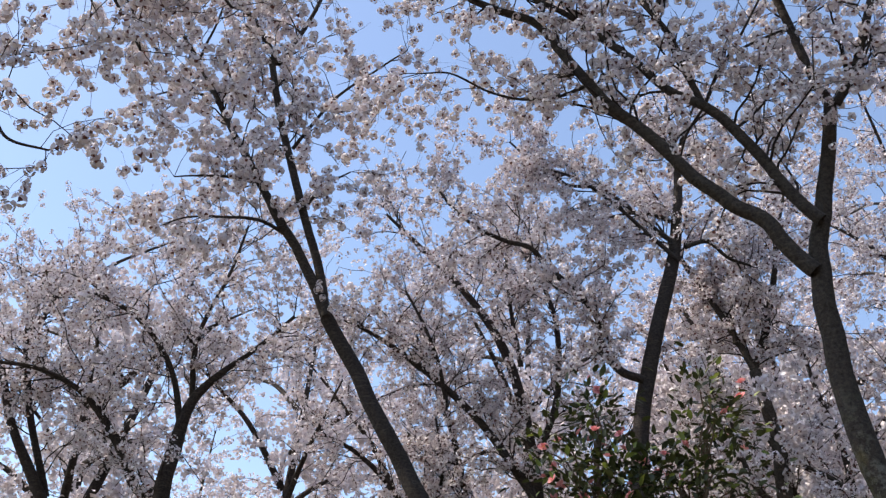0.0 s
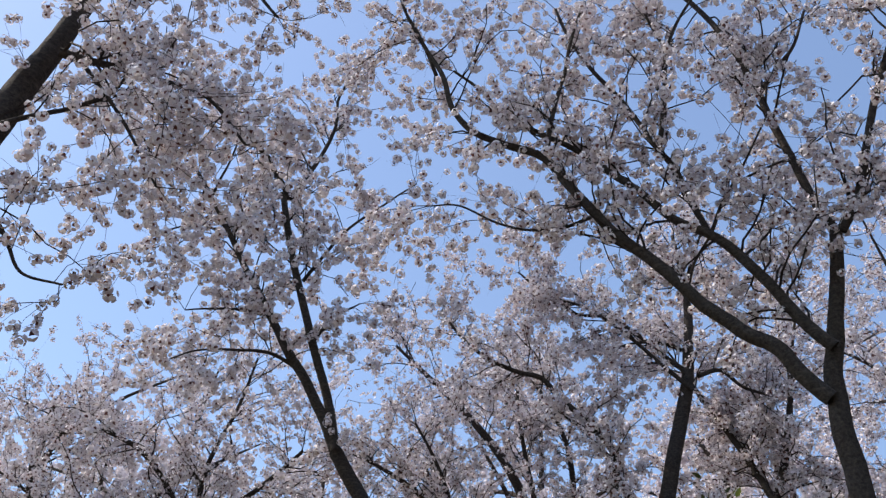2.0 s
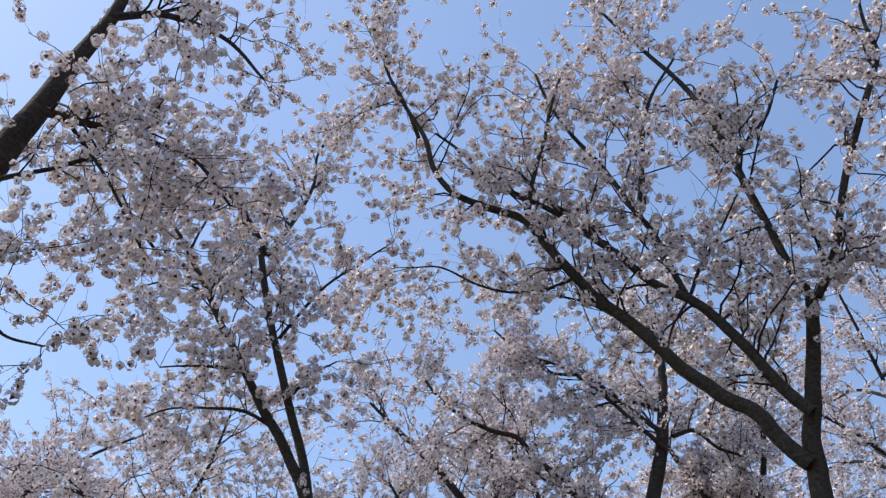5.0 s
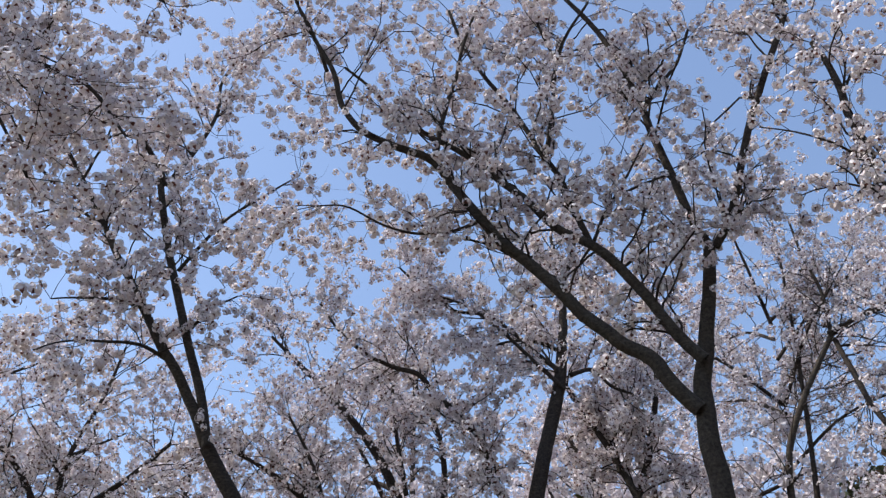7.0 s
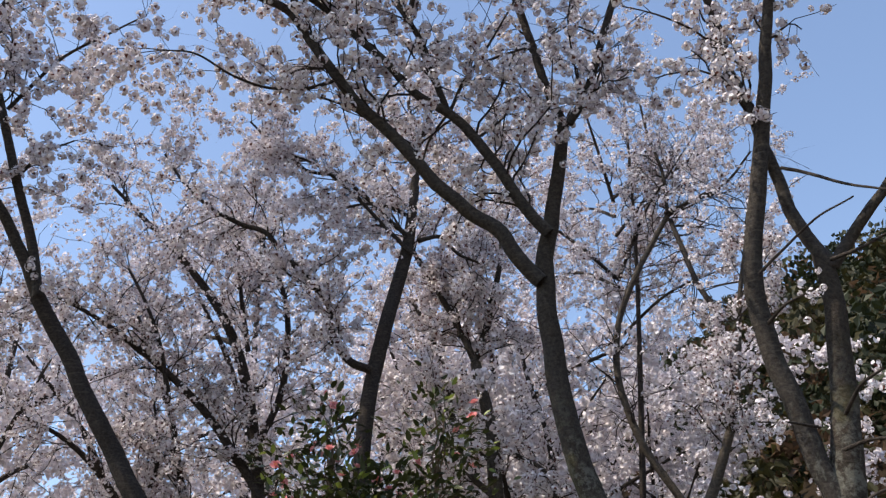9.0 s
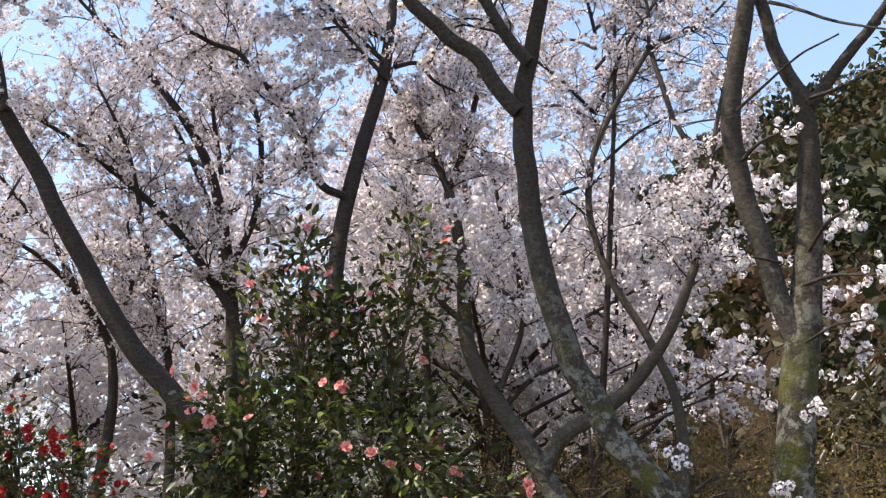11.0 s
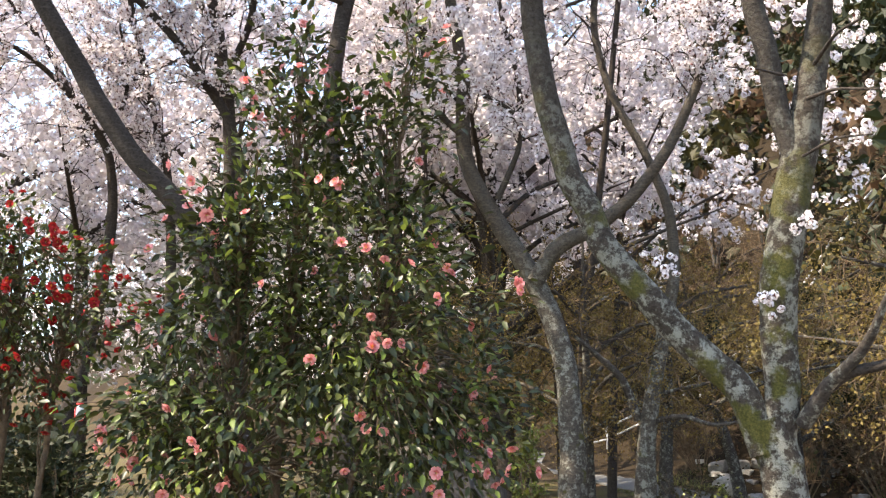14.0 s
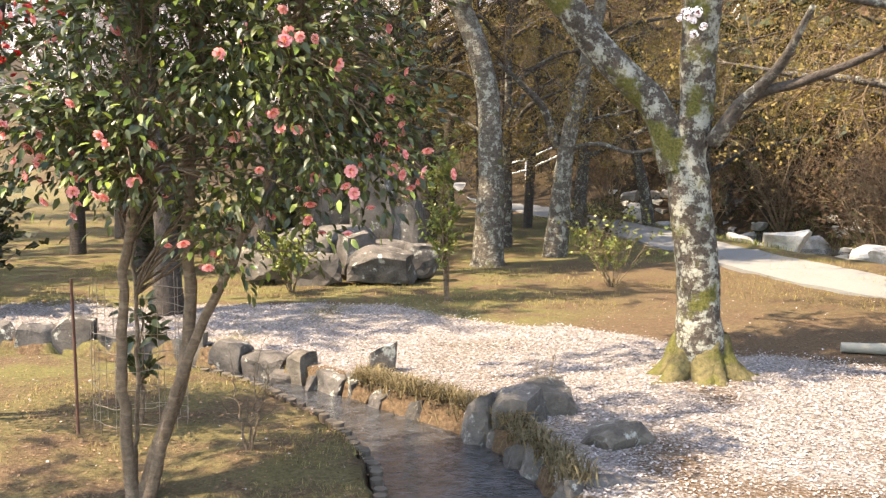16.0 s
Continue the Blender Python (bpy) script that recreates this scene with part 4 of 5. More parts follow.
LIMBS_I = [
    ("trunk", [(-4.25, 13.30, -0.08, 0.140), (-4.20, 13.18, 6.09, 0.075), (-4.55, 12.93, 6.72, 0.067), (-4.92, 12.66, 7.27, 0.060), (-5.32, 12.37, 7.70, 0.053), (-5.73, 12.06, 8.05, 0.046), (-6.10, 11.75, 8.33, 0.039), (-6.40, 11.40, 8.49, 0.029), (-6.65, 10.99, 8.53, 0.017)]),
    ("limb", [(-5.41, 12.31, 7.51, 0.040), (-5.50, 12.14, 8.08, 0.034), (-5.69, 11.89, 8.73, 0.026), (-5.95, 11.61, 9.28, 0.019)]),
]
LIMBS_K = [
    ("trunk", [(-5.90, 15.30, -0.08, 0.130), (-5.88, 15.14, 5.89, 0.068), (-6.08, 14.86, 7.00, 0.059), (-6.27, 14.59, 8.03, 0.051), (-6.51, 14.29, 8.96, 0.043), (-6.86, 13.95, 9.84, 0.034)]),
]
LIMBS_G = [
    ("trunk", [(-8.10, 11.31, 1.61, 0.137), (-8.52, 10.90, 4.15, 0.137), (-8.93, 10.45, 5.74, 0.120), (-8.84, 10.42, 6.48, 0.107), (-8.73, 10.42, 7.18, 0.076), (-8.43, 10.56, 7.67, 0.051), (-8.04, 10.77, 8.10, 0.035), (-7.57, 11.01, 8.75, 0.027)]),
    ("limb", [(-8.96, 10.61, 5.97, 0.065), (-9.18, 10.31, 5.80, 0.072), (-9.50, 9.91, 6.44, 0.065), (-9.92, 9.37, 7.05, 0.041), (-10.31, 8.82, 7.20, 0.032), (-10.53, 8.42, 7.12, 0.024)]),
    ("limb", [(-8.84, 10.44, 6.75, 0.058), (-8.93, 10.09, 7.52, 0.042), (-9.31, 9.45, 8.21, 0.034), (-9.61, 8.87, 8.32, 0.025)]),
    ("limb", [(-8.80, 10.48, 7.30, 0.051), (-8.74, 10.25, 8.14, 0.035), (-8.39, 10.27, 9.32, 0.027), (-8.16, 10.19, 10.09, 0.018)]),
]
LIMBS_J = [
    ("trunk", [(-9.83, 11.22, 1.53, 0.115), (-10.46, 10.49, 4.89, 0.097), (-10.88, 9.93, 5.99, 0.083), (-11.19, 9.45, 6.79, 0.059), (-11.38, 9.10, 7.57, 0.051), (-11.62, 8.65, 8.15, 0.034)]),
    ("limb", [(-10.85, 10.20, 5.82, 0.058), (-11.12, 9.58, 7.20, 0.051), (-11.15, 9.23, 8.09, 0.043), (-11.02, 9.07, 9.10, 0.036)]),
    ("limb", [(-11.40, 9.55, 8.29, 0.036), (-11.14, 9.55, 8.87, 0.032), (-10.54, 9.91, 9.63, 0.028), (-9.84, 10.31, 10.19, 0.019)]),
]
LIMBS_L = [
    ("trunk", [(-7.60, 14.60, -0.08, 0.150), (-6.81, 14.86, 6.16, 0.072), (-7.11, 14.44, 6.84, 0.059), (-7.46, 14.02, 7.33, 0.046), (-7.81, 13.62, 7.61, 0.036), (-8.15, 13.25, 7.74, 0.028)]),
    ("limb", [(-6.91, 14.70, 6.51, 0.042), (-6.54, 14.75, 7.12, 0.035), (-6.52, 14.64, 7.90, 0.028), (-6.63, 14.50, 8.48, 0.021)]),
]
LIMBS_M = [
    ("trunk", [(-0.95, 15.80, -0.08, 0.170), (-1.58, 15.95, 6.00, 0.061), (-1.55, 15.79, 7.39, 0.053), (-1.61, 15.65, 8.59, 0.047), (-1.83, 15.51, 9.56, 0.042), (-2.16, 15.37, 10.38, 0.037)]),
    ("limb", [(0.13, 16.02, 6.55, 0.061), (0.08, 15.85, 7.66, 0.051), (-0.17, 15.68, 8.70, 0.041), (-0.32, 15.52, 9.75, 0.032)]),
]

cherry = "flowering cherry trees"
near_tree = grow_tree("cherry_tree", LIMBS_A, "large cherry tree with forked mossy lichen-spotted trunk in full blossom", "tree", cherry, BARK_NEAR, thick=0.05, limb_bark=BARK, zmin=5.9, spacing=0.15, sub=5, per=3, sides=10, reach=(0.4, 1.2), flower_size=(0.42, 0.78))
grow_tree("cherry_tree", LIMBS_B, "slender curved dark cherry tree in full blossom behind the camellia", "tree", cherry, BARK, limb_bark=BARK, spacing=0.14, sub=5, per=3, zmin=5.2, thick=0.05, flowers=POM_NEAR, flower_size=(0.6, 1.0), reach=(0.4, 1.3))
grow_tree("cherry_tree", LIMBS_C, "dark leaning cherry tree in blossom with a crooked side limb", "tree", cherry, BARK, spacing=0.12, sub=6, per=4, zmin=6.5, flowers=POM_MID, thick=0.06, reach=(0.5, 1.4), flower_size=(0.7, 1.1))
grow_tree("cherry_tree", LIMBS_D, "cherry tree with lichen-pale trunk and an S-shaped limb", "tree", cherry, BARK_SPOT, limb_bark=BARK, spacing=0.12, sub=6, per=5, zmin=5.6, flowers=POM_MID, thick=0.07, reach=(0.5, 1.6), flower_size=(0.7, 1.1))
grow_tree("budding_tree", LIMBS_E, "thin crooked tree with bare twigs and small buds", "tree", "", BARK_SPOT, limb_bark=BARK, spacing=0.12, zmin=1.8, bare=True, reach=(0.4, 1.6), up=0.2)
grow_tree("cherry_tree", [("limb", [(-6.4, 0.4, -0.1, 0.24), (-6.2, 0.9, 1.2, 0.19), (-5.7, 1.6, 2.6, 0.15), (-5.04, 2.34, 3.51, 0.125)])] + LIMBS_F, "cherry tree whose dark leaning limb reaches overhead", "tree", cherry, BARK, spacing=0.085, sub=5, per=3, zmin=3.8, reach=(0.5, 1.2), thick=0.045, flower_size=(0.45, 0.72))
for limbs, words in ((LIMBS_G, "dark forked cherry tree in full blossom further back"), (LIMBS_H, "slim upright cherry tree in blossom further back"), (LIMBS_I, "slim leaning cherry tree in blossom further back"),
                     (LIMBS_J, "low spreading cherry tree in full blossom further back"), (LIMBS_K, "thin upright cherry tree in blossom in the grove"), (LIMBS_L, "grey cherry tree with arching limbs in the grove"), (LIMBS_M, "dark forked cherry tree in the grove by the camellia")):
    grow_tree("cherry_tree", limbs, words, "tree", cherry, BARK, spacing=0.13, zmin=4.2, flowers=POM_MID, flower_size=(0.6, 1.1), thick=0.075, reach=(0.6, 1.9), sub=6, per=4, fine=True)


def grove_limbs(base, tall, spread, trunk=0.13, limbs=7, low=0.35, rise=0.75):
    """Trunk and arching limbs for a tree of the grove."""
    bx, by = base
    bz = float(height(np.array([bx]), np.array([by]))[0]) - 0.08
    lean = rng.normal(size=2) * 0.08 * tall
    out = [("trunk", [(bx, by, bz, trunk * 1.25), (bx + lean[0] * 0.2, by + lean[1] * 0.2, bz + tall * 0.2, trunk), (bx + lean[0] * 0.6, by + lean[1] * 0.6, bz + tall * 0.45, trunk * 0.75),
                      (bx + lean[0], by + lean[1], bz + tall * 0.75, trunk * 0.4), (bx + lean[0] * 1.2, by + lean[1] * 1.2, bz + tall, trunk * 0.12)])]
    for k in range(limbs):
        h = low + (0.8 - low) * k / limbs + rng.uniform(-0.03, 0.03)
        a = k * 2.4 + rng.uniform(-0.5, 0.5)
        ln = spread * rng.uniform(0.7, 1.15) * (1.1 - 0.4 * k / limbs)
        sx, sy, sz = bx + lean[0] * h, by + lean[1] * h, bz + tall * h
        c, s = math.cos(a), math.sin(a)
        out.append(("limb", [(sx, sy, sz, trunk * 0.5), (sx + c * ln * 0.35, sy + s * ln * 0.35, sz + ln * 0.35 * rise + 0.1, trunk * 0.36),
                             (sx + c * ln * 0.7, sy + s * ln * 0.7, sz + ln * 0.6 * rise, trunk * 0.22), (sx + c * ln, sy + s * ln, sz + ln * 0.75 * rise, trunk * 0.08)]))
    return out


grow_tree("cherry_tree", grove_limbs((0.8, 16.6), 15.5, 3.6, 0.075, 9, 0.62), "slim tall cherry tree in blossom behind the lichen-pale trunk", "tree", cherry, BARK, spacing=0.22, sub=5, per=4,
          flowers=POM_MID, flower_size=(0.7, 1.2), thick=0.1, reach=(0.6, 1.8), zmin=9.5, sides=6)
# the grove behind, in rows that thin out with distance
for gx0, gy0 in ((0.9, 22.4), (1.9, 21.4)):
    grow_tree("cherry_tree", grove_limbs((gx0, gy0), 12.5, 4.6, 0.09, 9, 0.4), "tall cherry tree in full blossom near the river path", "tree", cherry, BARK, spacing=0.4, sub=4, per=6, fine=False,
              flowers=POM_FAR, flower_size=(0.75, 1.3), thick=0.2, reach=(0.8, 2.0), zmin=6.0, sides=6)
grove = [(-6.2, 18.5), (-0.3, 17.8), (-2.6, 18.2), (-14, 12), (-17, 17), (-12, 17.5), (-9, 19), (-14, 23), (-20, 24), (-8, 24), (-3.5, 21), (-1, 24), (-0.4, 20.6), (-0.2, 24.5), (-5, 28), (-11, 29), (-17, 31), (1.2, 28), (0, 32),
         (-7, 35), (-14, 38), (-19, 13), (-24, 19)]
for gx0, gy0 in grove:
    d = math.hypot(gx0, gy0)
    grow_tree("cherry_tree", grove_limbs((gx0, gy0), rng.uniform(11.5, 15.0), rng.uniform(3.8, 5.2), 0.16, 10, 0.25), "cherry tree in full blossom in the grove", "tree", cherry, BARK, spacing=0.28 if d < 26 else 0.42, sub=5, per=4, fine=False,
              flowers=POM_FAR, flower_size=(0.65, 1.15), thick=0.2, reach=(0.8, 2.0), zmin=6.0 if gx0 > -4 else 2.4, sides=6)

# ---- maples and thicket by the river ----
MAPLE_TUFT = tufts(4, 0.13, 0.036)
RUST_TUFT = tufts(4, 0.10, 0.04)
for mx, my, tall, spread, tr in ((1.1, 16.6, 5.0, 3.2, 0.10), (4.9, 8.3, 4.6, 3.6, 0.13), (3.0, 21, 5.5, 4.2, 0.14), (8.3, 10.2, 5.4, 4.2, 0.13), (4.9, 22.5, 5.5, 4.0, 0.13), (5.9, 9.4, 5.0, 3.4, 0.12), (-0.6, 17.5, 4.8, 2.6, 0.12), (9.6, 17.5, 6.0, 3.8, 0.14), (6.5, 23.5, 6.0, 3.6, 0.14), (0.2, 26, 6.5, 3.6, 0.15), (10.8, 13.5, 5.6, 3.6, 0.13)):
    grow_tree("maple_tree", grove_limbs((mx, my), tall, spread, tr, 9, 0.3, 0.42), "maple tree with layered twigs and tiny young olive-yellow leaves", "tree", "maple trees", BARK_MID, spacing=0.15, sub=6, per=2, fine=my < 12,
              flowers=MAPLE_TUFT, flower_mat=MAPLE_LEAF, flower_label="tiny young olive-yellow leaves", flower_name="foliage", thick=0.12, reach=(0.5, 1.4), zmin=1.3, up=-0.05, sides=7, flower_size=(0.8, 1.5), twig_mat=TWIG_BROWN)
for mx, my, tall in ((3.6, 28, 7), (8.5, 28, 8), (13, 22, 8), (12, 17, 7), (17, 17, 8), (6.5, 33, 9), (14, 12, 6)):
    grow_tree("budding_tree", grove_limbs((mx, my), tall, 3.2, 0.12, 9, 0.2, 0.8), "leafless tree with rust-brown budding twigs at the hill's foot", "tree", "budding trees", BARK_MID, spacing=0.26, sub=5, per=2,
              flowers=RUST_TUFT, flower_mat=RUST_LEAF, flower_label="rust-brown buds", flower_name="bud_growth", thick=0.12, reach=(0.6, 1.7), zmin=0.8, sides=6, twig_mat=TWIG_BROWN)

# ---- wooded hill ----
TUFT_HILL = tufts(20, 0.9, 0.36, 5)
pts = []
while len(pts) < 1900:
    hx, hy = rng.uniform(-30, 75), rng.uniform(14, 105)
    if 0.8 * hx + 0.6 * hy > 24.5 and math.hypot(hx, hy) > 22:
        pts.append((hx, hy))
pts = np.array(pts)
hz = height(pts[:, 0], pts[:, 1])
big = rng.uniform(1.2, 2.6, len(pts))
pos = np.repeat(np.c_[pts, hz + big * 0.8], 5, 0) + rng.normal(size=(len(pts) * 5, 3)) * np.repeat(big, 5)[:, None] * np.array([0.55, 0.55, 0.5])
pick = np.repeat(rng.uniform(size=len(pts)), 5)
sz = np.repeat(big, 5) * 0.8
for words, a0, a1, m in (("dark evergreen trees crowding the hillside", 0.0, 0.5, EVERGREEN), ("olive-green trees on the hillside", 0.5, 0.86, OLIVE_LEAF), ("rust-brown budding trees on the hillside", 0.86, 1.01, RUST_LEAF)):
    k = (pick >= a0) & (pick < a1)
    v, f = scatter(TUFT_HILL[0], TUFT_HILL[1], pos[k], rotations(int(k.sum())), sz[k])
    tagged(part("hillside_woods", v, f, m, kind="stuff", smooth=False), words, "woods", kind="stuff")


# low brush at the hill's foot
BRUSH = tufts(26, 0.5, 0.10, 6)
x, y = rng.uniform(6.5, 28, 5200), rng.uniform(11, 44, 5200)
s = 0.8 * x + 0.6 * y
k = (s > 17.3) & (s < 31) & (line_distance(x, y, RIVER) > 1.4)
x, y = x[k], y[k]
who = rng.uniform(size=len(x))
for words, a0, a1, m in (("rust-brown low brush at the hill's foot", 0, 0.5, RUST_LEAF), ("olive low brush at the hill's foot", 0.5, 0.88, OLIVE_LEAF), ("dry straw-coloured brush at the hill's foot", 0.88, 1.01, STRAW)):
    j = (who >= a0) & (who < a1)
    sz = rng.uniform(0.6, 1.9, int(j.sum()))
    v, f = scatter(BRUSH[0], BRUSH[1], np.c_[x[j], y[j], height(x[j], y[j]) + 0.3 * sz], rotations(int(j.sum())), sz)
    tagged(part("brush", v, f, m, kind="stuff", smooth=False), words, "brush", kind="stuff")


# ---- camellias ----
def flower_mesh(name, petal_mat, r=0.027):
    """A camellia flower: two whorls of cupped petals round a tuft of stamens."""
    bm = bmesh.new()
    for ring, (n, tilt, ln) in enumerate(((6, 0.35, 1.0), (5, 0.95, 0.75))):
        for j in range(n):
            a = (j + 0.5 * ring) * 2 * math.pi / n
            pts = []
            for s, wd in ((0.1, 0.12), (0.6, 0.42), (1.0, 0.3)):
                for sg in (-1, 1):
                    x, z = s * ln * math.cos(tilt), s * ln * math.sin(tilt) + 0.12 * s * s
                    pts.append(bm.verts.new(((x * math.cos(a) - sg * wd * ln * math.sin(a)) * r, (x * math.sin(a) + sg * wd * ln * math.cos(a)) * r, z * r)))
            for q in ((0, 1, 3, 2), (2, 3, 5, 4)):
                bm.faces.new([pts[i] for i in q])
    n0 = len(bm.faces)
    for j in range(5):
        a = j * 2 * math.pi / 5
        bm.faces.new([bm.verts.new((math.cos(a + d) * r * w, math.sin(a + d) * r * w, r * h)) for d, w, h in ((-0.5, 0.05, 0.15), (0.5, 0.05, 0.15), (0.2, 0.2, 0.6), (-0.2, 0.2, 0.6))])
    me = bpy.data.meshes.new(name)
    bm.faces.ensure_lookup_table()
    for i, fc in enumerate(bm.faces):
        fc.material_index = int(i >= n0)
    bm.to_mesh(me)
    bm.free()
    me.materials.append(petal_mat)
    me.materials.append(STAMEN)
    return me


def camellia(stems, centre, radii, clumps, leaves, flowers, petal_mat, label, flower_label, fresh=0.0, lobes=()):
    root = tagged(new("camellia_shrub"), label, "shrub", "camellias")
    base = np.array(stems[0][0][:3])
    root.location = base
    c = np.array(centre)
    ends = []
    for pts in stems:
        q, _ = spline(pts, 40)
        q[:, :3] += rng.normal(size=(40, 3)) * 0.004
        v, f = tubes(q[None, :, :3] - base, q[None, :, 3], 9, 0.04)
        part("stem", v, f, BARK_PALE, root)
        ends.append(q[22:, :3])
    ends = np.concatenate(ends)
    d = unit(rng.normal(size=(clumps, 3)))
    hull = d * (rng.uniform(0.03, 1.0, (clumps, 1)) ** 0.5) * np.array(radii)
    hull[:, :2] *= np.clip(1.08 - 0.68 * np.maximum(0, hull[:, 2:3] / radii[2]), 0.25, 1)
    hull = c + hull + rng.normal(size=hull.shape) * 0.05
    if lobes:
        extra = np.concatenate([np.array(o[:3]) + rng.normal(size=(o[4], 3)) * o[3] for o in lobes])
        hull = np.r_[hull, extra]
    n = len(hull)
    # a branch from the stems to each clump
    k = np.array([np.argmin(((ends - h + np.array([0, 0, 0.35])) ** 2).sum(1)) for h in hull])
    s = np.linspace(0, 1, 6)[None, :, None]
    Q = ends[k][:, None] * (1 - s) + hull[:, None] * s + np.array([0, 0, 0.10]) * (s * (1 - s)) * 4 + rng.normal(size=(n, 6, 3)) * 0.012
    v, f = tubes(Q - base, np.linspace(0.0065, 0.0025, 6)[None].repeat(n, 0), 4)
    part("branch", v, f, BARK_PALE, root, kind="stuff")
    pos = np.repeat(hull, leaves, 0) + rng.normal(size=(n * leaves, 3)) * np.array([0.085, 0.085, 0.07])
    way = unit(unit(pos - np.repeat(hull, leaves, 0)) + 0.6 * unit(pos - c) + rng.normal(size=pos.shape) * 0.35 + np.array([0, 0, -0.25]))
    nor = unit(np.array([0, 0, 1.0]) + 0.45 * rng.normal(size=pos.shape))
    xa = unit(np.cross(way, nor))
    rot = np.stack([xa, way, np.cross(xa, way)], -1)
    size = rng.uniform(0.034, 0.062, len(pos))
    pale = rng.uniform(size=len(pos)) < fresh
    for name, kk, m, words in (("foliage", ~pale, CAM_LEAF, "glossy dark green leaves"), ("young_foliage", pale, NEW_LEAF, "fresh yellow-green leaves")):
        if kk.any():
            v, f = scatter(LEAF_V, LEAF_F, pos[kk] - base, rot[kk], size[kk])
            part(name, v, f, m, root, words, "stuff")
    me = flower_mesh("flower", petal_mat)
    out = unit(hull - c)
    outer = (((hull - c) / np.array(radii)) ** 2).sum(1)
    pick = rng.choice(n, flowers, replace=True, p=np.minimum(outer, 1.0) / np.minimum(outer, 1.0).sum())
    for i in pick:
        ob = new("flower", me)
        ob.parent = root
        at = hull[i] + out[i] * rng.uniform(0.03, 0.12) + rng.normal(size=3) * 0.05 - base
        w = Vector(out[i] + rng.normal(size=3) * 0.5 + np.array([0, -0.5, -0.2]))
        ob.matrix_basis = Matrix.Translation(at) @ w.to_track_quat("Z", "Y").to_matrix().to_4x4() @ Matrix.Diagonal((*(rng.uniform(0.8, 1.15),) * 3, 1))
    return root


camellia([[(-1.39, 4.15, -0.05, 0.035), (-1.42, 4.15, 0.35, 0.026), (-1.40, 4.12, 0.9, 0.022), (-1.30, 4.05, 1.5, 0.018), (-1.2, 4.0, 2.5, 0.01)],
          [(-1.36, 4.16, -0.05, 0.04), (-1.25, 4.18, 0.30, 0.034), (-1.15, 4.2, 0.62, 0.030), (-1.13, 4.2, 1.2, 0.026), (-1.03, 4.1, 2.2, 0.016), (-0.98, 4.0, 3.3, 0.006)],
          [(-1.33, 4.13, -0.05, 0.03), (-1.22, 4.12, 0.35, 0.026), (-1.06, 4.1, 0.78, 0.022), (-0.92, 4.08, 1.05, 0.020), (-0.7, 4.1, 1.6, 0.014), (-0.55, 4.05, 2.8, 0.007), (-0.46, 4.05, 3.4, 0.004)],
          [(-1.41, 4.2, -0.05, 0.012), (-1.39, 4.25, 0.5, 0.010), (-1.42, 4.3, 1.1, 0.008), (-1.5, 4.2, 1.6, 0.006)]],
         (-0.93, 4.08, 2.06), (0.84, 0.66, 1.06), 300, 36, 240, PINK, "tall camellia shrub with coral-pink flowers by the stream", "coral-pink camellia flower", 0.14,
         ((-1.55, 3.85, 1.66, 0.13, 26), (-0.35, 4.25, 1.55, 0.14, 22), (-0.25, 4.3, 1.8, 0.12, 16), (-1.3, 3.9, 2.5, 0.12, 16), (-0.52, 4.05, 2.6, 0.10, 9), (-0.52, 4.05, 3.05, 0.09, 12), (-0.44, 4.05, 3.33, 0.06, 6),
          (-1.0, 4.0, 3.1, 0.10, 16), (-0.97, 4.0, 3.34, 0.05, 5)))
camellia([[(-3.1, 5.3, -0.05, 0.04), (-3.05, 5.3, 0.8, 0.03), (-2.95, 5.2, 1.6, 0.025), (-2.85, 5.1, 2.6, 0.01)],
          [(-3.05, 5.32, -0.05, 0.03), (-2.8, 5.25, 0.9, 0.022), (-2.65, 5.15, 1.7, 0.016), (-2.5, 5.0, 2.4, 0.008)]],
         (-2.92, 5.0, 2.36), (0.74, 0.6, 0.58), 190, 26, 170, RED, "camellia shrub with deep red flowers beside the pink one", "deep red camellia flower", 0.05)


# ---- stones ----
def boulder(name, x, y, w, d, h, material, parent=None, turn=0.0, sink=0.12, sharp=0.25, z=None, seed=0):
    bm = bmesh.new()
    bmesh.ops.create_icosphere(bm, subdivisions=3, radius=0.5)
    r = np.random.default_rng(seed)
    off = Vector(r.uniform(-50, 50, 3))
    planes = [(Vector(unit(r.normal(size=3))), r.uniform(0.30, 0.42)) for _ in range(9)]
    planes += [(Vector(unit(np.array(n) + 0.16 * r.normal(size=3))), r.uniform(0.25, 0.32)) for n in ((1, 0, 0), (-1, 0, 0), (0, 1, 0), (0, -1, 0), (0, 0, 1), (0, 0, -1))]
    for vt in bm.verts:
        c = vt.co.copy()
        for nrm, lim in planes:
            k = c.dot(nrm)
            if k > lim:
                c -= nrm * (k - lim)
        c *= 1 + sharp * 0.5 * noise.noise(c * 2.6 + off) + 0.10 * noise.noise(c * 8 + off)
        vt.co = Vector((c.x * w, c.y * d, c.z * h)) * 1.32
    me = bpy.data.meshes.new(name)
    bm.to_mesh(me)
    bm.free()
    me.materials.append(material)
    ob = new(name, me)
    if z is None:
        z = float(height(np.array([x]), np.array([y]))[0])
    ob.matrix_basis = pose(x, y, z + h * (0.5 - sink), 0, 0, turn)
    if parent is not None:
        ob.parent = parent
    return ob


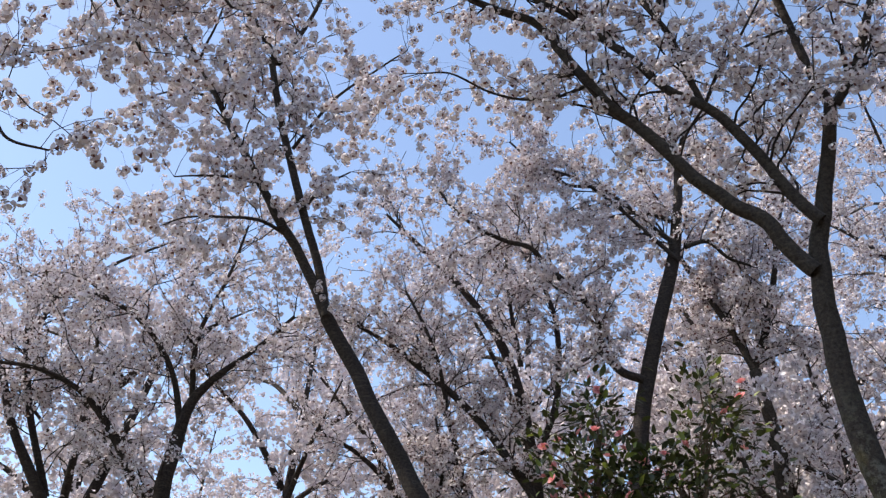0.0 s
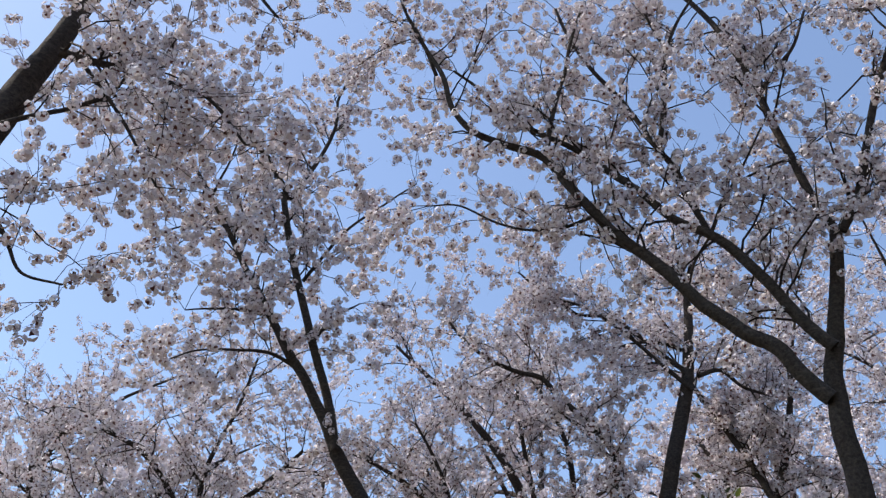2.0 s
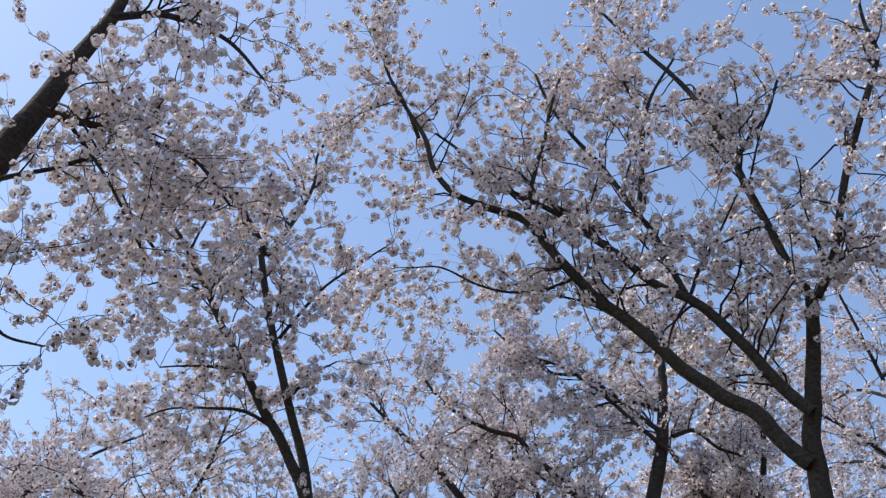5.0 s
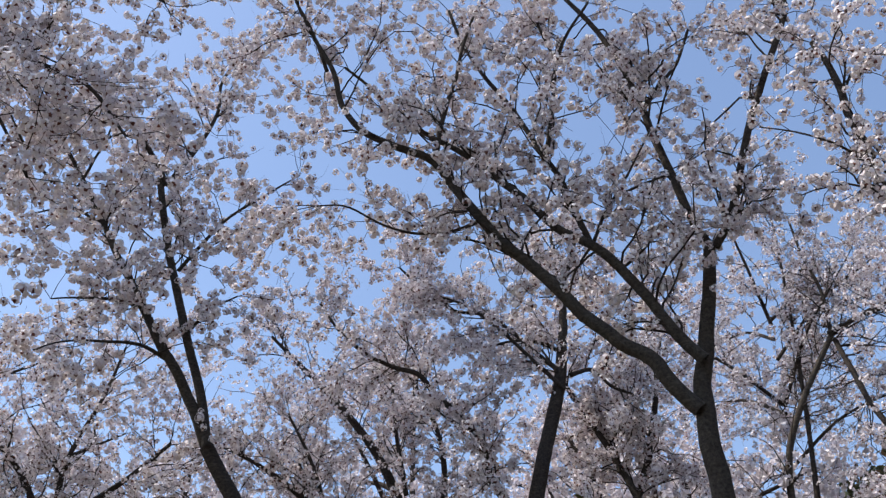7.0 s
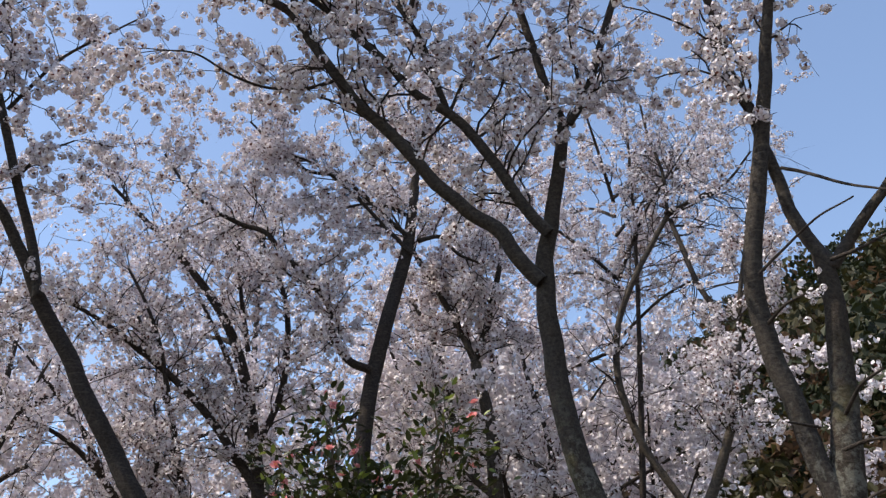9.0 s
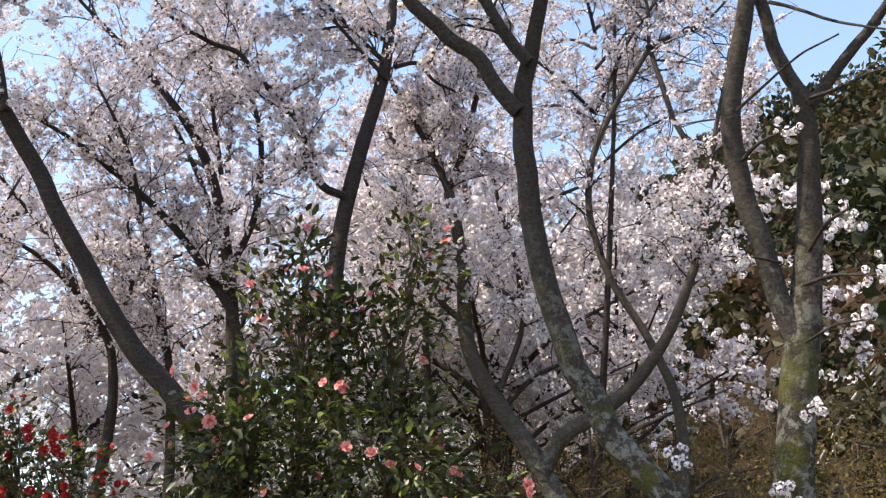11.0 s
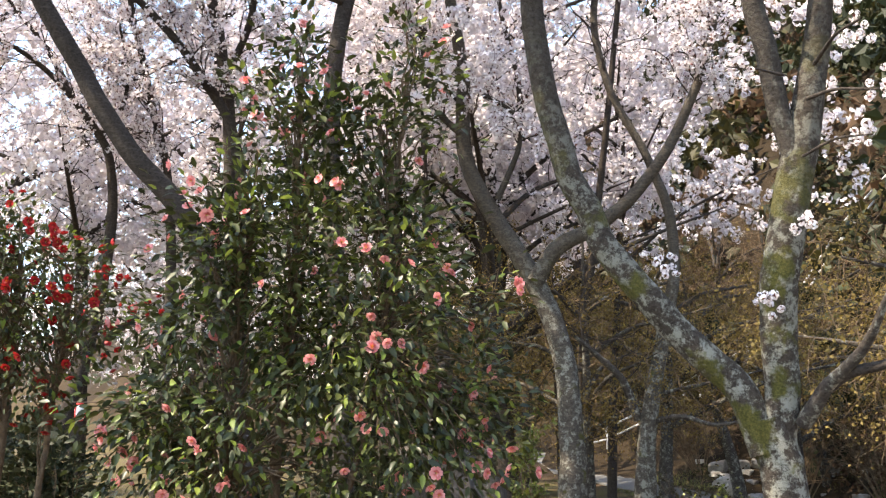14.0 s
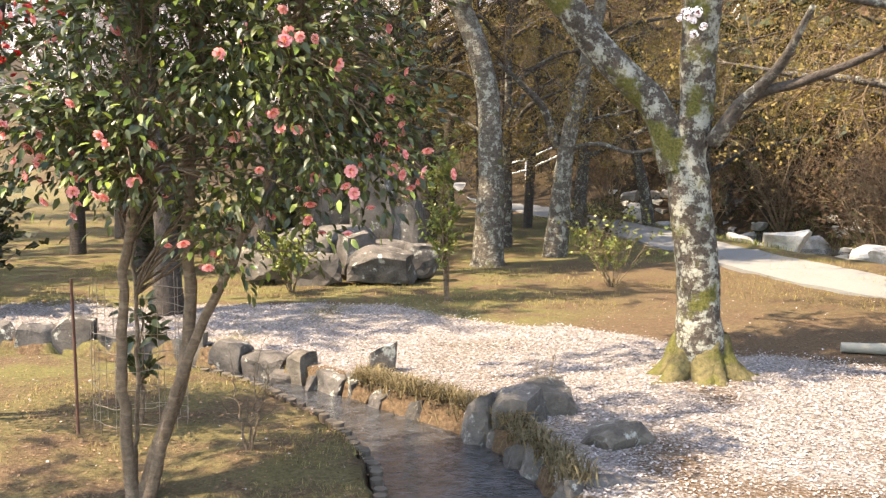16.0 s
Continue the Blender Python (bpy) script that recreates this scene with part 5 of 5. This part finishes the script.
seed = 0
for x, y, w, d, h, t, pale in ((-0.44, 6.72, 0.27, 0.18, 0.46, 20, 0), (0.24, 5.42, 0.24, 0.24, 0.42, 60, 0), (0.42, 5.36, 0.32, 0.26, 0.48, -15, 0), (0.66, 5.62, 0.36, 0.3, 0.44, 10, 1), (0.90, 5.02, 0.40, 0.34, 0.34, 40, 1), (0.53, 4.82, 0.28, 0.26, 0.30, 5, 0),
                               (-3.07, 7.86, 0.40, 0.32, 0.52, 10, 0), (-3.42, 7.92, 0.40, 0.3, 0.44, 0, 0), (-2.71, 7.84, 0.36, 0.3, 0.38, -8, 0), (-2.40, 7.74, 0.3, 0.3, 0.36, 12, 0), (-2.05, 7.62, 0.34, 0.3, 0.38, 0, 1),
                               (-1.66, 7.42, 0.42, 0.3, 0.34, -30, 0), (-1.32, 7.14, 0.42, 0.3, 0.30, -38, 0), (-1.03, 6.92, 0.26, 0.24, 0.36, 50, 1), (-0.76, 6.66, 0.36, 0.26, 0.24, -45, 0), (-3.85, 7.98, 0.5, 0.4, 0.4, 12, 0), (0.70, 4.35, 0.34, 0.3, 0.28, 0, 0)):
    seed += 1
    tagged(boulder("bank_stone", x, y, w, d, h, STONE if pale else STONE_DARK, turn=t, seed=seed, z=-0.19), "rough grey-brown stone set in the stream bank", "stone", "bank stones")

for k in range(14):
    pnt = FB[int((0.30 + 0.22 * k / 14) * (len(FB) - 1))] + rng.normal(size=2) * 0.02 + np.array([0.06, 0.06])
    seed += 1
    tagged(boulder("bank_stone", pnt[0], pnt[1], rng.uniform(0.2, 0.34), rng.uniform(0.14, 0.2), rng.uniform(0.2, 0.26), STONE_DARK, turn=rng.uniform(0, 180), seed=seed, z=-0.2), "small dark stone at the water's edge", "stone", "bank stones")

# ---- stone cascade ----
cascade = tagged(new("stone_cascade"), "dry cascade of stacked dark boulders with tall standing stones", "rock work")
for x, y, w, d, h, t, mt in ((-0.95, 12.9, 0.75, 0.5, 2.1, 0, STONE_DARK), (-1.55, 13.2, 0.7, 0.5, 1.7, 12, STONE_DARK), (-0.45, 12.6, 0.5, 0.5, 1.15, -10, STONE_DARK), (-1.3, 12.4, 1.2, 0.5, 0.75, 5, STONE_DARK), (-0.7, 12.1, 0.9, 0.5, 0.62, -12, STONE_DARK),
                             (-0.75, 11.5, 0.95, 0.55, 0.50, 4, STONE_DARK), (-1.55, 11.5, 0.7, 0.5, 0.45, -8, STONE_DARK), (-2.2, 11.6, 0.55, 0.5, 0.48, 22, STONE), (-0.3, 11.9, 0.6, 0.5, 0.55, 15, STONE_DARK), (-1.9, 12.3, 0.7, 0.5, 0.7, 0, STONE_DARK),
                             (-1.1, 11.9, 0.5, 0.4, 0.72, 30, STONE_DARK), (-2.5, 12.6, 0.5, 0.4, 0.9, 10, STONE)):
    seed += 1
    boulder("boulder", x, y, w, d, h, mt, cascade, t, 0.06, 0.3, 0.0, seed)

# ---- river boulders and pale gravel ----
for k in range(190):
    s = rng.uniform(0.2, 0.8)
    p = RL[int(s * (len(RL) - 1))] + rng.normal(size=2) * np.array([1.2, 0.9])
    if p[1] < 9 or p[1] > 40 or np.min(np.hypot(*(PL - p).T)) < 1.1 or height(p[:1], p[1:])[0] > 0.5:
        continue
    w = rng.uniform(0.2, 0.75) * (1 if k % 5 else 1.4)
    seed += 1
    tagged(boulder("river_stone", p[0], p[1], w, w * 0.8, w * 0.6, STONE_PALE, turn=rng.uniform(0, 180), seed=seed), "pale rounded boulder by the river", "stone", "river stones")
for x, y, w in ((7.0, 13.2, 1.3), (8.1, 12.9, 0.9), (6.9, 15.2, 0.8), (6.2, 17.2, 0.9), (6.1, 19.4, 0.7), (8.9, 12.0, 1.0)):
    seed += 1
    tagged(boulder("river_stone", x, y, w, w * 0.8, w * 0.62, STONE_PALE, turn=30 * seed, seed=seed), "large pale boulder at the river's edge", "stone", "river stones")


def petals_on(name, x0, x1, y0, y1, count, size, material, label, test):
    x, y = rng.uniform(x0, x1, count), rng.uniform(y0, y1, count)
    k = test(x, y)
    x, y = x[k], y[k]
    pos = np.c_[x, y, height(x, y) + 0.006]
    d = np.c_[rng.normal(size=(len(x), 2)) * 0.35, np.ones(len(x))]
    v, f = scatter(QUAD_V, QUAD_F, pos, facing(d), rng.uniform(size[0], size[1], len(x)))
    tagged(part(name, v, f, material, smooth=False), label, "litter", kind="stuff")


FALLEN = leafy_mat("fallen_petals", (0.14, 0.12, 0.11), (0.37, 0.33, 0.315), 0.8, 0.1, 0.1)
DEAD_LEAF = leafy_mat("dead_leaves", (0.06, 0.035, 0.022), (0.24, 0.15, 0.095), 0.8, 0.15, 0.1)
dry = lambda x, y: ~inside(x, y, STREAM)
petals_on("fallen_petals", -4.6, 5.2, 3.4, 10.4, 200000, (0.011, 0.023), FALLEN, "fallen cherry petals strewn thickly over the ground", lambda x, y: (rng.uniform(size=x.shape) < np.clip(petal_cover(x, y) * 0.95 - 0.05, 0.004, 1)) & dry(x, y))
petals_on("fallen_leaves", -4.6, 6.0, 3.2, 12.0, 42000, (0.008, 0.021), DEAD_LEAF, "brown fallen leaves and twig bits on the ground", lambda x, y: (rng.uniform(size=x.shape) < 0.25 + 0.75 * ((y < 6.6) & (x < 0))) & dry(x, y))

# short grass and moss blades on the near bank and the clearing
BLADE_V = np.array([[-0.035, 0, 0], [0.035, 0, 0], [0.02, 0.3, 0.5], [-0.02, 0.3, 0.5], [0.0, 0.85, 0.45]])
BLADE_F = np.array([[0, 1, 2], [0, 2, 3], [3, 2, 4]])


def blades(name, x, y, size, material, label, lift=0.0):
    pos = np.c_[x, y, height(x, y) - 0.005 + lift]
    a = rng.uniform(0, 2 * np.pi, len(x))
    c, s, o, i = np.cos(a), np.sin(a), np.zeros(len(x)), np.ones(len(x))
    rot = np.stack([np.stack([c, -s, o], -1), np.stack([s, c, o], -1), np.stack([o, o, i], -1)], 1)
    v, f = scatter(BLADE_V, BLADE_F, pos, rot, rng.uniform(size[0], size[1], len(x)))
    return tagged(part(name, v, f, material), label, "grass", kind="stuff")


GRASS_MAT = leafy_mat("short_yellow_grass", (0.10, 0.085, 0.028), (0.25, 0.205, 0.075), 0.7, 0.3, 0.2)
gxs, gys = rng.uniform(-4.5, 0.2, 26000), rng.uniform(3.2, 6.9, 26000)
bank_y = np.interp(gxs, NEAR_BANK[:, 0], NEAR_BANK[:, 1])
k = (value_noise(gxs, gys, 1.6, 21) + 0.5 * value_noise(gxs, gys, 5, 22) > 0.05) & ~inside(gxs, gys, STREAM) & ((gys < bank_y - 0.03) & (gxs < -0.33))
blades("grass", gxs[k], gys[k], (0.02, 0.06), GRASS_MAT, "short yellowish moss and grass on the near bank")
gxs, gys = rng.uniform(-5, 6, 30000), rng.uniform(8.6, 16, 30000)
k = (value_noise(gxs, gys, 0.8, 23) + 0.5 * value_noise(gxs, gys, 3, 24) > 0.0) & (petal_cover(gxs, gys) < 0.6)
blades("grass", gxs[k], gys[k], (0.03, 0.09), GRASS_MAT, "thin yellow grass in the clearing under the trees")
# dry grass overhanging the far bank
s = rng.uniform(0, 1, 2600)
at = np.argmin(np.hypot(FB[:, 0] + 0.62, FB[:, 1] - 6.4)), np.argmin(np.hypot(FB[:, 0] - 0.62, FB[:, 1] - 4.2))
bp = FB[(at[0] + (at[1] - at[0]) * s ** 1.25).astype(int)] + rng.normal(size=(2600, 2)) * 0.05 + np.array([0.06, 0.07])
blades("dry_grass", bp[:, 0], bp[:, 1], (0.06, 0.17), STRAW, "straw-coloured dry grass hanging over the stream bank", 0.03)

# mossy root flare of the near tree
base = Vector(near_tree.location)
for j in range(10):
    a = j * 2 * math.pi / 10 + rng.uniform(-0.25, 0.25)
    ln = rng.uniform(0.32, 0.55)
    c, s = math.cos(a), math.sin(a)
    ln += 0.12
    q, _ = spline([(c * 0.09, s * 0.09, 0.36, 0.10), (c * 0.18, s * 0.18, 0.15, 0.10), (c * 0.33, s * 0.33, 0.04, 0.075), (c * ln, s * ln, 0.045, 0.03)], 14)
    v, f = tubes(q[None, :, :3], q[None, :, 3], 10, 0.06)
    part("root", v, f, MOSS, near_tree, "moss-covered surface root")


# ---- log edging of the near bank ----
edging = tagged(new("log_edging"), "row of short dark wooden posts edging the stream", "edging")
LOG = plain("wet_dark_wood", (0.075, 0.06, 0.045), 0.7)
bm = bmesh.new()
bmesh.ops.create_cone(bm, cap_ends=True, segments=10, radius1=0.034, radius2=0.033, depth=0.3)
bmesh.ops.bevel(bm, geom=[e for e in bm.edges if all(vt.co.z > 0.1 for vt in e.verts)], offset=0.008, segments=1)
log_me = bpy.data.meshes.new("post")
bm.to_mesh(log_me)
bm.free()
log_me.materials.append(LOG)
q, length = spline([(x, y, 0, 0) for x, y in NEAR_BANK[5:14]], 90)
for j in range(int(length / 0.07)):
    pnt = q[min(89, int(j * 0.07 / length * 90))]
    ob = new("post", log_me)
    ob.parent = edging
    ob.matrix_basis = pose(pnt[0] + 0.02 + rng.normal() * 0.004, pnt[1] + 0.02, -0.17 + rng.normal() * 0.012, rng.normal() * 3, rng.normal() * 3, rng.uniform(0, 360))


# ---- wire guard with a sapling ----
def rod(points, r, sides=6):
    q = np.array([(*p_, r) for p_ in points], float)
    return tubes(q[None, :, :3], q[None, :, 3], sides)


guard = tagged(new("wire_guard"), "rusty wire mesh guard round a sapling, tied to an iron stake", "plant guard")
guard.location = (-1.72, 5.32, 0)
for j in range(14):
    a = j * 2 * math.pi / 14
    v, f = rod([(math.cos(a) * 0.26, math.sin(a) * 0.26, -0.02), (math.cos(a) * 0.262, math.sin(a) * 0.26, 0.4), (math.cos(a) * 0.26, math.sin(a) * 0.262, 0.82 + 0.04 * rng.normal())], 0.0022, 4)
    part("wire", v, f, WIRE, guard)
for j in range(8):
    v, f = rod([(math.cos(a) * 0.26, math.sin(a) * 0.26, 0.06 + 0.1 * j + 0.008 * rng.normal()) for a in np.linspace(0, 2 * math.pi, 25)], 0.002, 4)
    part("hoop", v, f, WIRE, guard)
v, f = rod([(-0.29, -0.2, -0.1), (-0.292, -0.2, 0.4), (-0.30, -0.2, 0.86)], 0.0085, 8)
part("stake", v, f, RUST, guard, "rusty iron stake")


def shrub(name, x, y, tall, wide, stems, twigs, leaves, leaf_mat, label, leaf_size=(0.03, 0.06), stem_r=0.010, stem_mat=BARK_PALE, lean=0.5):
    root = tagged(new(name), label, "shrub")
    root.location = (x, y, float(height(np.array([x]), np.array([y]))[0]) - 0.02)
    lines = []
    for j in range(stems):
        a = rng.uniform(0, 6.28)
        d = np.array([math.cos(a), math.sin(a)]) * wide * 0.5 * rng.uniform(0.2, 1) * lean
        lines.append(spline([(d[0] * 0.08, d[1] * 0.08, 0, stem_r), (d[0] * 0.5, d[1] * 0.5, tall * 0.4, stem_r * 0.7), (d[0], d[1], tall * rng.uniform(0.75, 1.0), stem_r * 0.3)], 14)[0])
    Q = np.array(lines)
    for q in Q:
        q[:, :3] += rng.normal(size=(14, 3)) * 0.006
        v, f = tubes(q[None, :, :3], q[None, :, 3], 6)
        part("stem", v, f, stem_mat, root)
    p1, t1, r1 = along(Q[:, :, :3], Q[:, :, 3], max(1, twigs // stems), 0.25)
    T, tr, _ = sprout(p1, t1, r1, (wide * 0.2, wide * 0.5), (30, 75), 0.25, 0.0, 5)
    v, f = tubes(T, tr * 0.6, 4)
    part("twig", v, f, stem_mat, root, kind="stuff")
    if leaves:
        pos, way, _ = along(T, tr, leaves, 0.1)
        way = unit(way + 0.8 * rng.normal(size=way.shape))
        nor = unit(np.array([0, 0, 1.0]) + 0.5 * rng.normal(size=way.shape))
        xa = unit(np.cross(way, nor))
        shape = (QUAD_V * 1.2, QUAD_F) if math.hypot(x, y) > 9.2 and tall != 1.75 else (LEAF_V, LEAF_F)
        v, f = scatter(*shape, pos, np.stack([xa, way, np.cross(xa, way)], -1), rng.uniform(*leaf_size, len(pos)))
        part("foliage", v, f, leaf_mat, root, kind="stuff")
    return root


YOUNG = leafy_mat("young_shrub_leaves", (0.07, 0.10, 0.02), (0.22, 0.23, 0.05), 0.4, 0.3, 0.4)
shrub("sapling", -1.72, 5.32, 0.8, 0.4, 2, 14, 7, CAM_LEAF, "small sapling with dark leaves inside the wire guard", (0.06, 0.1))
shrub("young_evergreen", 0.04, 10.04, 1.75, 0.75, 7, 110, 16, YOUNG, "slim young evergreen shrub with glossy yellow-green leaves", (0.04, 0.07), 0.013, BARK_PALE, 0.7)
shrub("low_shrub", 2.05, 11.4, 0.75, 0.95, 14, 90, 6, YOUNG, "low sparse olive shrub in the clearing", (0.025, 0.05), 0.006, TWIG_BROWN, 1.0)
shrub("low_shrub", -1.75, 10.9, 0.75, 0.9, 10, 80, 10, YOUNG, "low leafy shrub beside the stone cascade", (0.03, 0.06), 0.007, TWIG_BROWN, 1.0)
shrub("low_shrub", 2.7, 16.5, 0.8, 1.2, 14, 90, 6, OLIVE_LEAF, "low olive shrub by the path", (0.03, 0.06), 0.006, TWIG_BROWN, 1.0)
shrub("bare_seedling", 0.62, 5.75, 0.34, 0.32, 4, 12, 0, YOUNG, "tiny bare seedling among the petals", stem_r=0.005, stem_mat=TWIG_BROWN, lean=1.0)
shrub("bare_seedling", -1.0, 4.75, 0.5, 0.5, 3, 14, 0, YOUNG, "small bare twiggy seedling by the camellia", stem_r=0.008, stem_mat=BARK_PALE, lean=1.0)
for x, y, tall, wide in ((-4.6, 9.4, 1.5, 1.4), (-5.7, 10.4, 1.7, 1.6), (-3.6, 12.8, 1.2, 1.2), (-6.6, 12.5, 1.6, 1.6), (-4.9, 15.5, 1.3, 1.5), (-2.6, 14.6, 1.2, 1.2)):
    shrub("garden_shrub", x, y, tall, wide, 9, 150, 14, EVERGREEN, "dense dark green garden shrub in the grove", (0.05, 0.10), 0.012, TWIG_BROWN, 1.1)
gxs, gys = rng.uniform(2.2, 9.5, 26000), rng.uniform(16.5, 34, 26000)
k = (np.array([np.min(np.hypot(PL[:, 0] - u, PL[:, 1] - w)) for u, w in zip(gxs, gys)]) > 1.0) & (value_noise(gxs, gys, 0.5, 31) > -0.35)
blades("grass", gxs[k], gys[k], (0.08, 0.2), leafy_mat("fresh_bank_grass", (0.10, 0.11, 0.03), (0.24, 0.23, 0.08), 0.7, 0.35, 0.2), "fresh green grass on the bank beyond the path")
for x, y, tall, wide in ((8.2, 17.5, 2.4, 2.6), (10.5, 22, 3, 3), (7.6, 27.5, 2.6, 3), (12.5, 20, 3, 3), (14, 14.5, 3, 3), (9.0, 32, 3, 3.4), (11.8, 26, 3, 3.4), (15, 19, 3.4, 3.4), (8.8, 14.8, 2.2, 2.4), (10.2, 16.5, 2.6, 2.6), (9.4, 20, 2.4, 2.6), (12, 14, 2.6, 2.8), (9.9, 12.2, 2.0, 2.2), (11.5, 19, 2.8, 2.6), (8.6, 24, 2.4, 2.6), (5.4, 30, 2.6, 3), (13.5, 17, 3, 3)):
    shrub("bare_thicket", x, y, tall, wide, 14, 260, 4, RUST_LEAF, "leafless brown thicket on the far river bank", (0.04, 0.08), 0.018, TWIG_BROWN, 1.2)


# ---- paper lantern on its line ----
lantern = tagged(new("paper_lantern"), "small red and white paper lantern on a line", "lantern")
lantern.location = LANTERN = (-3.87, 8.1, 1.8)
ang = np.linspace(0, 2 * np.pi, 13)[:-1]
zs = np.linspace(-0.06, 0.06, 9)
prof = 0.036 + 0.010 * np.cos(zs / 0.06 * 1.5) + 0.002 * (np.arange(9) % 2)
v, f = tubes(np.c_[0 * zs, 0 * zs, zs][None], prof[None], 12)
part("shade", v, f, PAPER_WHITE, lantern, "white paper body")
for z0 in (-0.066, 0.066):
    v, f = tubes(np.array([[[0, 0, z0 - 0.012], [0, 0, z0], [0, 0, z0 + 0.012]]], float), np.array([[0.030, 0.034, 0.030]]), 12)
    part("rim", v, f, PAPER_RED, lantern, "red rim")
for j in range(3):
    a = j * 2.1
    v, f = tubes(np.array([[[math.cos(a) * 0.040, math.sin(a) * 0.040, -0.05], [math.cos(a) * 0.045, math.sin(a) * 0.045, 0], [math.cos(a) * 0.040, math.sin(a) * 0.040, 0.05]]]), np.full((1, 3), 0.009), 6)
    part("stripe", v, f, PAPER_RED, lantern, "red stripe")
line = tagged(new("lantern_line"), "thin cord strung between trunks", "cord")
v, f = rod([(-6.5, 8.0, 2.05), (-5, 8.0, 1.94), (-3.87, 8.1, 1.885), (-2.93, 10.0, 1.95)], 0.004, 4)
part("cord", v, f, WIRE, line)

# ---- pale log, far railing, picnic sheets ----
log = tagged(new("fallen_log"), "weathered grey log lying beside the petals", "log")
q, _ = spline([(3.15, 7.42, 0.03, 0.04), (3.6, 7.3, 0.035, 0.05), (4.2, 7.15, 0.035, 0.045), (4.8, 6.95, 0.03, 0.035)], 24)
v, f = tubes(q[None, :, :3], q[None, :, 3], 10, 0.05)
part("wood", v, f, plain("weathered_wood", (0.17, 0.16, 0.135), 0.85), log)
rail = tagged(new("railing"), "low pale railing along the far path", "railing")
rl = [(1.5 + 1.6 * j, 36 - 0.55 * j) for j in range(9)]
for j, (x, y) in enumerate(rl):
    z = float(height(np.array([x]), np.array([y]))[0])
    v, f = rod([(x, y, z - 0.1), (x, y, z + 0.5), (x, y, z + 1.0)], 0.05, 8)
    part("post", v, f, RAIL_MAT, rail)
for h in (0.55, 0.95):
    v, f = rod([(x, y, float(height(np.array([x]), np.array([y]))[0]) + h) for x, y in rl], 0.035, 6)
    part("rail", v, f, RAIL_MAT, rail)
